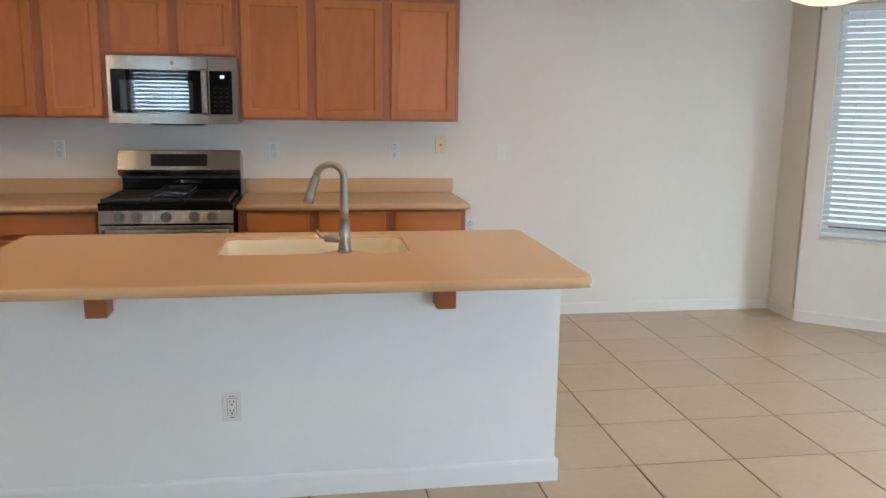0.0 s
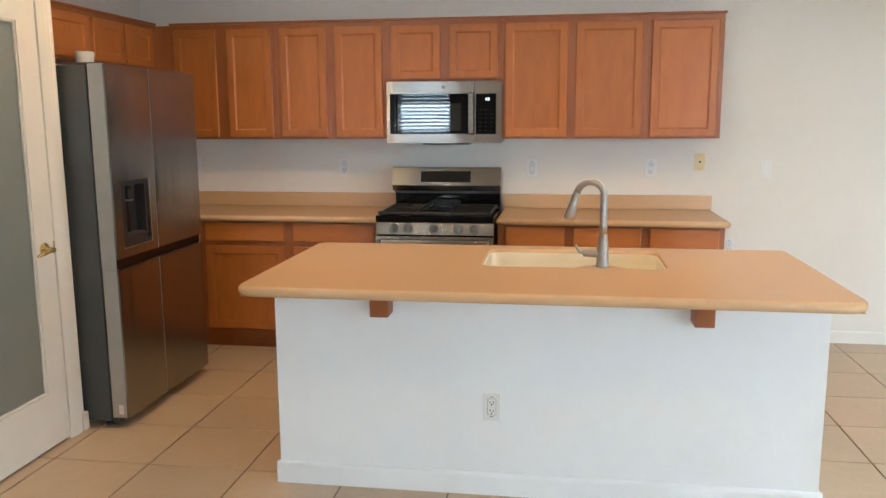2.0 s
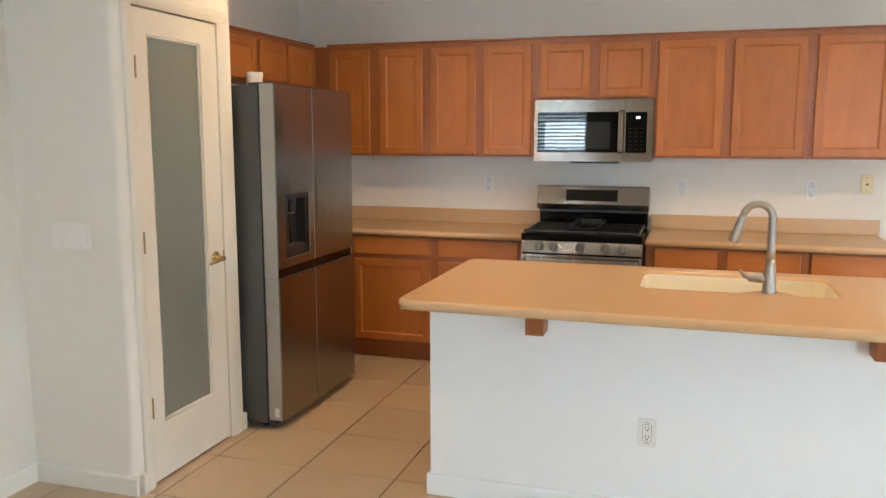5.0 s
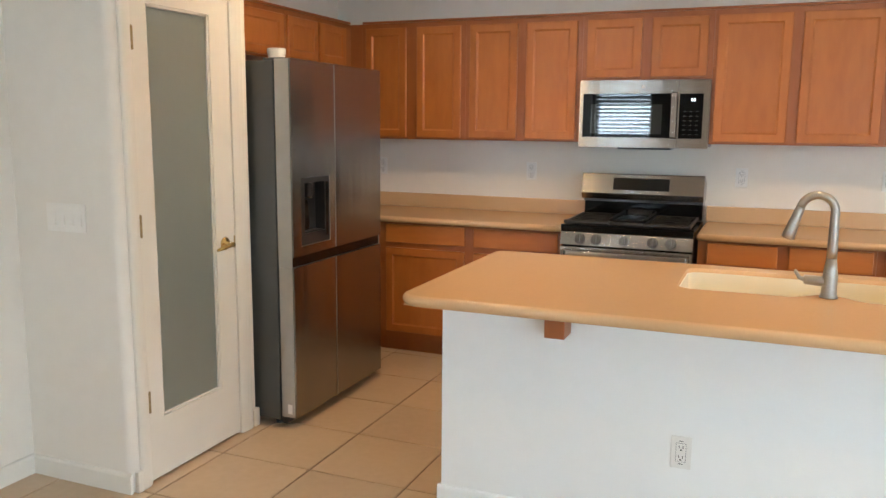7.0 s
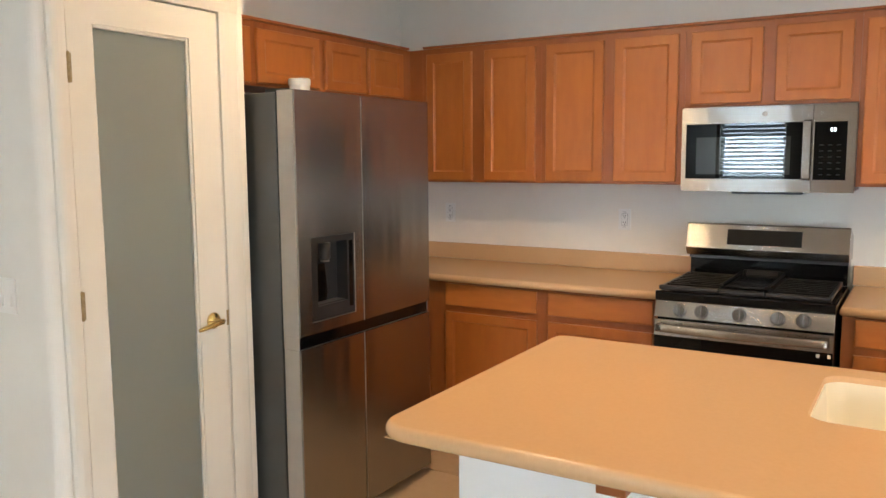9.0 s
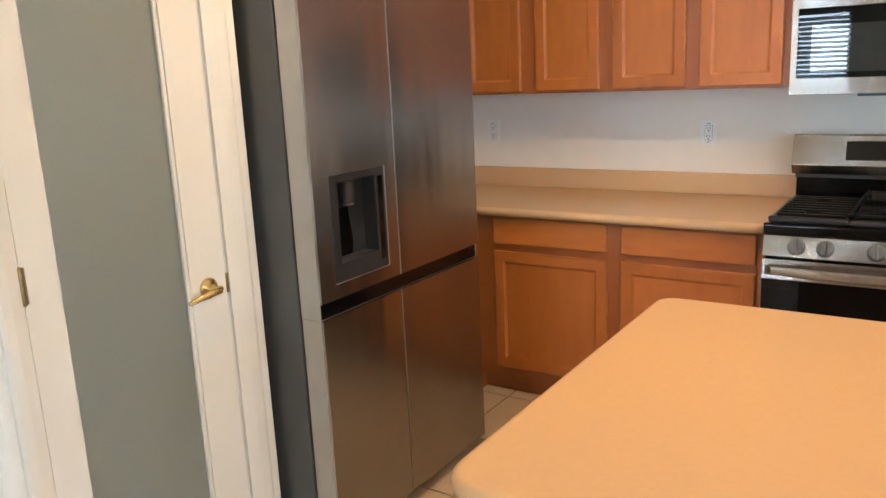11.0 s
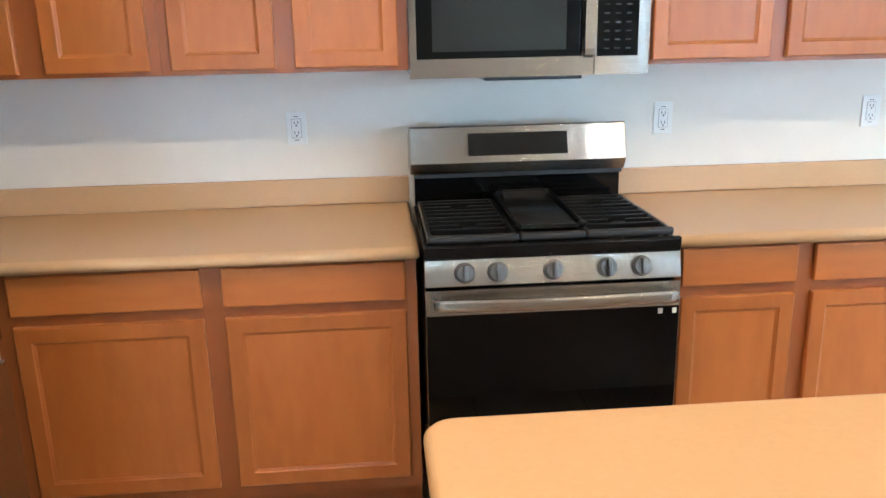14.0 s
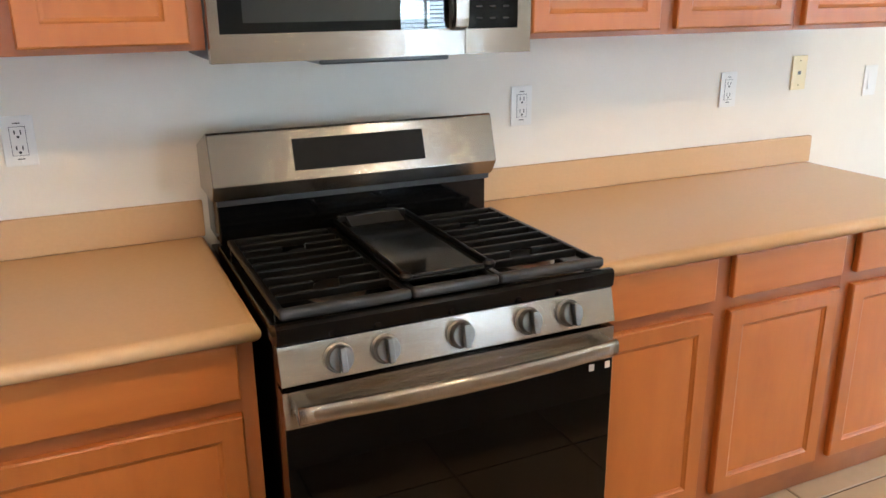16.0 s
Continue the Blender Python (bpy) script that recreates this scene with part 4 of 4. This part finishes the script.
def fridge_door(y0, y1, z0, z1, hole=None):
    """A door leaf: side band and a slightly crowned steel skin."""
    if hole:
        bm = slab([y0, hole[0] + 0.02, hole[1] - 0.03, y1], [z0, hole[2] + 0.03, hole[3] - 0.02, z1], {(1, 1)}, FXF - 0.012 - BACK, Matrix(((0, -1, 0, FXF - 0.012), (1, 0, 0, 0), (0, 0, 1, 0), (0, 0, 0, 1))))
    else:
        bm = box(BACK, FXF - 0.012, y0, y1, z0, z1, 0.004)
    leaf = part("door", bm, DOOR_SIDE, fridge)
    n = 16
    us = [y0 + (y1 - y0) * k / n for k in range(n + 1)]
    vs = [z0, z1]
    if hole:
        us = sorted(set(us) - {u for u in us if hole[0] - 0.02 < u < hole[1] + 0.02} | {hole[0], hole[1]})
        vs = [z0, hole[2], hole[3], z1]
    bm = bmesh.new()
    grid = {}
    for i, u in enumerate(us):
        s = (u - y0) / (y1 - y0)
        crown = FXF - 0.0025 * (2 * s - 1) ** 2
        for j, v in enumerate(vs):
            grid[i, j] = bm.verts.new((crown, u, v))
    rim = {}
    for i in range(len(us) - 1):
        for j in range(len(vs) - 1):
            if hole and us[i] >= hole[0] - 1e-6 and us[i + 1] <= hole[1] + 1e-6 and j == 1:
                continue
            bm.faces.new((grid[i, j], grid[i + 1, j], grid[i + 1, j + 1], grid[i, j + 1]))
    for e in [e for e in bm.edges if e.is_boundary]:
        p, q = (v.co.copy() for v in e.verts)
        back = [Vector((FXF - 0.0118, c.y, c.z)) for c in (q, p)]
        bm.faces.new([bm.verts.new(c) for c in (p, q, *back)])
    skin = part("skin", bm, FRIDGE_STEEL, leaf, "dark brushed stainless skin")
    for p in skin.data.polygons:
        p.use_smooth = abs(p.normal.x) > 0.9
    return leaf


DISP = (3.284, 3.561, 0.924, 1.262)
d = fridge_door(FY0, SEAM - 0.003, SPLIT1, FT, DISP)
fridge_door(SEAM + 0.003, FY1, SPLIT1, FT)
fridge_door(FY0, SEAM - 0.003, 0.055, SPLIT0)
fridge_door(SEAM + 0.003, FY1, 0.055, SPLIT0)
part("grip_recess", box(BACK, FXF - 0.014, FY0 + 0.0045, FY1 - 0.0045, SPLIT0 + 0.001, SPLIT1 - 0.001, 0.002), BLACK, fridge, "black recessed handle band")
for a, b in ((FY0 + 0.0005, FY0 + 0.004), (FY1 - 0.004, FY1 - 0.0005)):
    part("side_cap", box(BACK, FXF - 0.013, a, b, SPLIT0 + 0.0012, SPLIT1 - 0.0012), DOOR_SIDE, fridge)
# Thin bright strips stand in for the highlight on the rounded door edges.
part("seam_trim", box(BACK, FXF - 0.0005, SEAM - 0.0026, SEAM + 0.0012, 0.06, SPLIT0), NICKEL, fridge)
part("seam_trim", box(BACK, FXF - 0.0005, SEAM - 0.0026, SEAM + 0.0012, SPLIT1, FT - 0.004), NICKEL, fridge)
part("toe_grille", box(FB + 0.002, FB + 0.03, FY0 + 0.02, FY1 - 0.02, 0.012, 0.050, 0.003), DARK_PLASTIC, fridge)
part("hinge_cover", box(-2.14, -2.03, FY0 + 0.01, FY0 + 0.07, 1.8243, 1.837, 0.004), DARK_PLASTIC, fridge)
part("hinge_cover", box(-2.14, -2.03, FY1 - 0.07, FY1 - 0.01, 1.8243, 1.837, 0.004), DARK_PLASTIC, fridge)
disp = part("dispenser", slab([DISP[0] + 0.001, DISP[0] + 0.036, DISP[1] - 0.050, DISP[1] - 0.001], [DISP[2] + 0.001, DISP[2] + 0.060, DISP[3] - 0.026, DISP[3] - 0.001], {(1, 1)}, 0.008, Matrix(((0, -1, 0, FXF - 0.002), (1, 0, 0, 0), (0, 0, 1, 0), (0, 0, 0, 1)))), GREY_PLASTIC, fridge, "dark grey water and ice dispenser")
NX, NY0, NY1, NZ0, NZ1 = FXF - 0.058, DISP[0] + 0.0355, DISP[1] - 0.0495, DISP[2] + 0.0595, DISP[3] - 0.0255
niche = part("niche", box(NX - 0.003, NX, NY0 - 0.003, NY1 + 0.003, NZ0 - 0.003, NZ1 + 0.003), GREY_PLASTIC, disp)
for a0, a1, c0, c1 in ((NY0 - 0.003, NY0, NZ0, NZ1), (NY1, NY1 + 0.003, NZ0, NZ1), (NY0 - 0.003, NY1 + 0.003, NZ0 - 0.003, NZ0), (NY0 - 0.003, NY1 + 0.003, NZ1, NZ1 + 0.003)):
    part("niche_wall", box(NX + 0.0001, FXF - 0.0102, a0, a1, c0, c1), GREY_PLASTIC, disp)
part("side_panel", box(FXF - 0.0105, FXF - 0.001, DISP[1] - 0.040, DISP[1] - 0.012, DISP[2] + 0.03, DISP[3] - 0.03, 0.002), BLACK, disp)
part("nozzle", turned([(0, 0), (0.017, 0.0), (0.022, 0.01), (0.024, 0.07), (0, 0.071)], pose(FXF - 0.026, 3.395, 1.162), 20), GREY_PLASTIC, disp, smooth=True)
part("nozzle_ring", turned([(0.0, 0), (0.018, 0), (0.0195, 0.003), (0.018, 0.006), (0.0, 0.0061)], pose(FXF - 0.026, 3.395, 1.156), 20), NICKEL, disp)
part("paddle", prism([(3.372, 1.145), (3.418, 1.145), (3.436, 1.03), (3.428, 0.99), (3.362, 0.99), (3.354, 1.03)], "x", NX + 0.0005, NX + 0.012, bevel=0.003), BLACK, disp)
part("edge_trim", box(FXF - 0.003, FXF + 0.0015, DISP[1] - 0.004, DISP[1] + 0.0005, DISP[2], DISP[3], 0.001), NICKEL, disp)
part("edge_trim", box(FXF - 0.003, FXF + 0.0012, DISP[0], DISP[1] - 0.0042, DISP[2] - 0.0005, DISP[2] + 0.0025, 0.001), NICKEL, disp)
part("drip_tray", box(NX + 0.0005, FXF - 0.008, NY0 + 0.01, NY1 - 0.01, NZ0 + 0.0002, NZ0 + 0.006, 0.002), DARK_PLASTIC, disp)
part("badge", turned([(0, 0), (0.011, 0), (0.011, 0.001), (0, 0.0012)], pose(FXF - 0.0055, 4.075, 1.782, 0, 90, 0), 20), NICKEL, fridge)
part("badge", box(FXF - 0.0055, FXF - 0.0035, 4.092, 4.112, 1.777, 1.787), NICKEL, fridge)
part("sticker", box(-2.032, -2.006, FY0 - 0.0008, FY0 - 0.0001, 0.075, 0.125), WHITE_PLASTIC, fridge, "small plain white sticker")
can = thing("canister", (-2.38, 3.70, 1.824), "small round white lidded canister on the refrigerator", "canister")
part("body", turned([(0, 0), (0.044, 0), (0.046, 0.004), (0.046, 0.074), (0, 0.0741)], pose(-2.38, 3.70, 1.8243), 28), WHITE_PLASTIC, can)
part("lid", turned([(0, 0), (0.049, 0), (0.050, 0.004), (0.050, 0.024), (0.046, 0.029), (0, 0.030)], pose(-2.38, 3.70, 1.8986), 28), WHITE_PLASTIC, can)


# ---- sockets, switches ----
def socket(m, label="white double power socket plate", mat=WHITE_PLASTIC):
    """A wall plate with a square-cut double receptacle, its shadow gap, slots and two small printed marks."""
    t = thing("power_socket", (0, 0, 0), label, "power socket", "power sockets")
    p = part("plate", box(-0.036, 0.036, -0.0060, -0.0003, -0.0595, 0.0595, 0.0022), mat, t)
    part("gap", box(-0.0176, 0.0176, -0.0064, -0.0056, -0.0346, 0.0346), GREY_PLASTIC, p)
    part("receptacle", box(-0.0165, 0.0165, -0.0080, -0.0058, -0.0335, 0.0335, 0.0008), mat, p)
    for s in (-0.0185, 0.0185):
        part("slot", box(-0.0080, -0.0052, -0.0083, -0.0076, s - 0.002, s + 0.008), SLOT, p)
        part("slot", box(0.0052, 0.0080, -0.0083, -0.0076, s - 0.003, s + 0.008), SLOT, p)
        part("slot", turned([(0, 0), (0.0034, 0), (0.0034, 0.0008), (0, 0.0009)], pose(0, -0.0075, s - 0.008, 90, 0, 0), 10), SLOT, p)
        part("printed_mark", box(-0.008, 0.008, -0.0064, -0.0058, s * 2.3 - 0.0012, s * 2.3 + 0.0012), GREY_PLASTIC, p)
    for z in (-0.049, 0.049):
        part("screw", turned([(0, 0), (0.003, 0), (0.002, 0.0012), (0, 0.0013)], pose(0, -0.0058, z, 90, 0, 0), 10), mat, p)
    t.matrix_world = m
    return t


for x, z in ((-2.532, 1.220), (-1.387, 1.214), (-0.024, 1.212), (0.792, 1.216)):
    socket(pose(x, YB, z))
socket(pose(1.335, YB, 0.675))
socket(pose(-0.083, IY0, 0.386), "white double power socket on the island face")


def switch(m, gangs, name="light_switch", mat=WHITE_PLASTIC, label="white rocker light switch plate"):
    t = thing(name, (0, 0, 0), label, "light switch", "wall switches")
    w = 0.035 + 0.023 * (gangs - 1)
    p = part("plate", box(-w, w, -0.0065, -0.0003, -0.0575, 0.0575, 0.002), mat, t)
    for g in range(gangs):
        x = (g - (gangs - 1) / 2) * 0.046
        part("rocker", prism([(-0.0060, -0.033), (-0.0130, -0.033), (-0.0088, 0.0), (-0.0068, 0.033), (-0.0060, 0.033)], "x", x - 0.0165, x + 0.0165), mat, p)
    t.matrix_world = m
    return t


switch(pose(1.565, YR, 1.205), 1)
switch(pose(-2.486, YP0, 1.142), 4, mat=material("almond_plastic", (0.79, 0.745, 0.68), 0.4, spots=[(40, 3, (0.76, 0.71, 0.645), 0.4)]), label="four-gang almond rocker switch plate on the pantry wall")
jack = thing("phone_jack", (1.117, YB, 1.258), "ivory telephone wall plate beside the cabinets", "wall plate")
pl = part("plate", box(1.082, 1.152, YB - 0.0065, YB - 0.0003, 1.198, 1.318, 0.0025), IVORY, jack)
part("port", box(1.110, 1.124, YB - 0.0075, YB - 0.0063, 1.252, 1.264), SLOT, pl)
for z in (1.215, 1.301):
    part("screw", turned([(0, 0), (0.0035, 0), (0.0025, 0.0012), (0, 0.0013)], pose(1.117, YB - 0.0064, z, 90, 0, 0), 10), OLD_BRASS, pl)

# ---- lamps ----
for cx, cy, watts in CANS:
    t = thing("recessed_light", (cx, cy, CEILING), "white trimmed recessed ceiling light, lit", "ceiling light", "recessed lights")
    part("trim_ring", turned([(0.068, 0.0), (0.095, 0.0), (0.098, -0.004), (0.092, -0.008), (0.070, -0.006)], pose(cx, cy, CEILING - 0.0003), 28), WHITE_PLASTIC, t, smooth=True)
    part("lens", turned([(0, 0), (0.0675, 0.0), (0.0675, -0.002), (0, -0.0021)], pose(cx, cy, CEILING - 0.0003), 28), LIT, t)
PX, PY, PZ = 2.466, 3.059, 1.987
lamp = thing("pendant_lamp", (PX, PY, CEILING), "lit alabaster glass bowl pendant over the dining nook", "pendant lamp")
part("shade", turned([(0, 0), (0.08, 0.008), (0.145, 0.028), (0.180, 0.058), (0.195, 0.105), (0.198, 0.12), (0.19, 0.12), (0.172, 0.066), (0.13, 0.036), (0, 0.012)], pose(PX, PY, PZ), 36), SHADE, lamp, smooth=True)
part("finial", turned([(0, -0.02), (0.007, -0.016), (0.009, -0.008), (0.005, 0.0), (0.012, 0.002), (0, 0.0025)], pose(PX, PY, PZ), 16), NICKEL, lamp, smooth=True)
part("stem", tube([(PX, PY, PZ + 0.012), (PX, PY, CEILING - 0.03)], [0.008, 0.008], 12), NICKEL, lamp, smooth=True)
part("canopy", turned([(0, -0.035), (0.02, -0.033), (0.055, -0.012), (0.065, -0.0005), (0, 0.0)], pose(PX, PY, CEILING), 24), NICKEL, lamp, smooth=True)
for k in range(3):
    a = radians(120 * k + 20)
    part("arm", tube([(PX, PY, PZ + 0.33), (PX + 0.1 * math.cos(a), PY + 0.1 * math.sin(a), PZ + 0.24), (PX + 0.182 * math.cos(a), PY + 0.182 * math.sin(a), PZ + 0.118)], [0.004, 0.004, 0.004], 8), NICKEL, lamp)

# ---- floor tiles ----
PXT, PYT, X0T, Y0T, JOINT = 0.4690, 0.4555, -1.672, 2.828, 0.0065


def tile_mesh(w, d):
    bm = box(0, w, 0, d, -0.0058, 0.0, 0.0022, 1)
    mesh = bpy.data.meshes.new("tile")
    bm.to_mesh(mesh), bm.free()
    mesh.materials.append(TILE)
    return mesh


full = tile_mesh(PXT - JOINT, PYT - JOINT)
floor = bpy.data.objects["floor"]
rest = bmesh.new()
for i in range(-3, 16):
    for j in range(-15, 6):
        x, y = X0T + i * PXT + JOINT / 2, Y0T + j * PYT + JOINT / 2
        x1, y1 = min(x + PXT - JOINT, XR - 0.01), min(y + PYT - JOINT, YR - 0.002)
        xa, ya = max(x, -2.95), max(y, -3.88)
        if x1 - xa < 0.02 or y1 - ya < 0.02:
            continue
        if y < 0.3 or xa > 4.4:
            box(xa, x1, ya, y1, -0.0058, 0.0, bm=rest)
            continue
        whole = x1 - xa > PXT - JOINT - 1e-4 and y1 - ya > PYT - JOINT - 1e-4
        ob = new("tile", full if whole else tile_mesh(x1 - xa, y1 - ya))
        ob.parent = floor
        ob.location = (xa, ya, 0)
ob = part("tile_field", rest, TILE, floor)
ob["kind"] = "stuff"
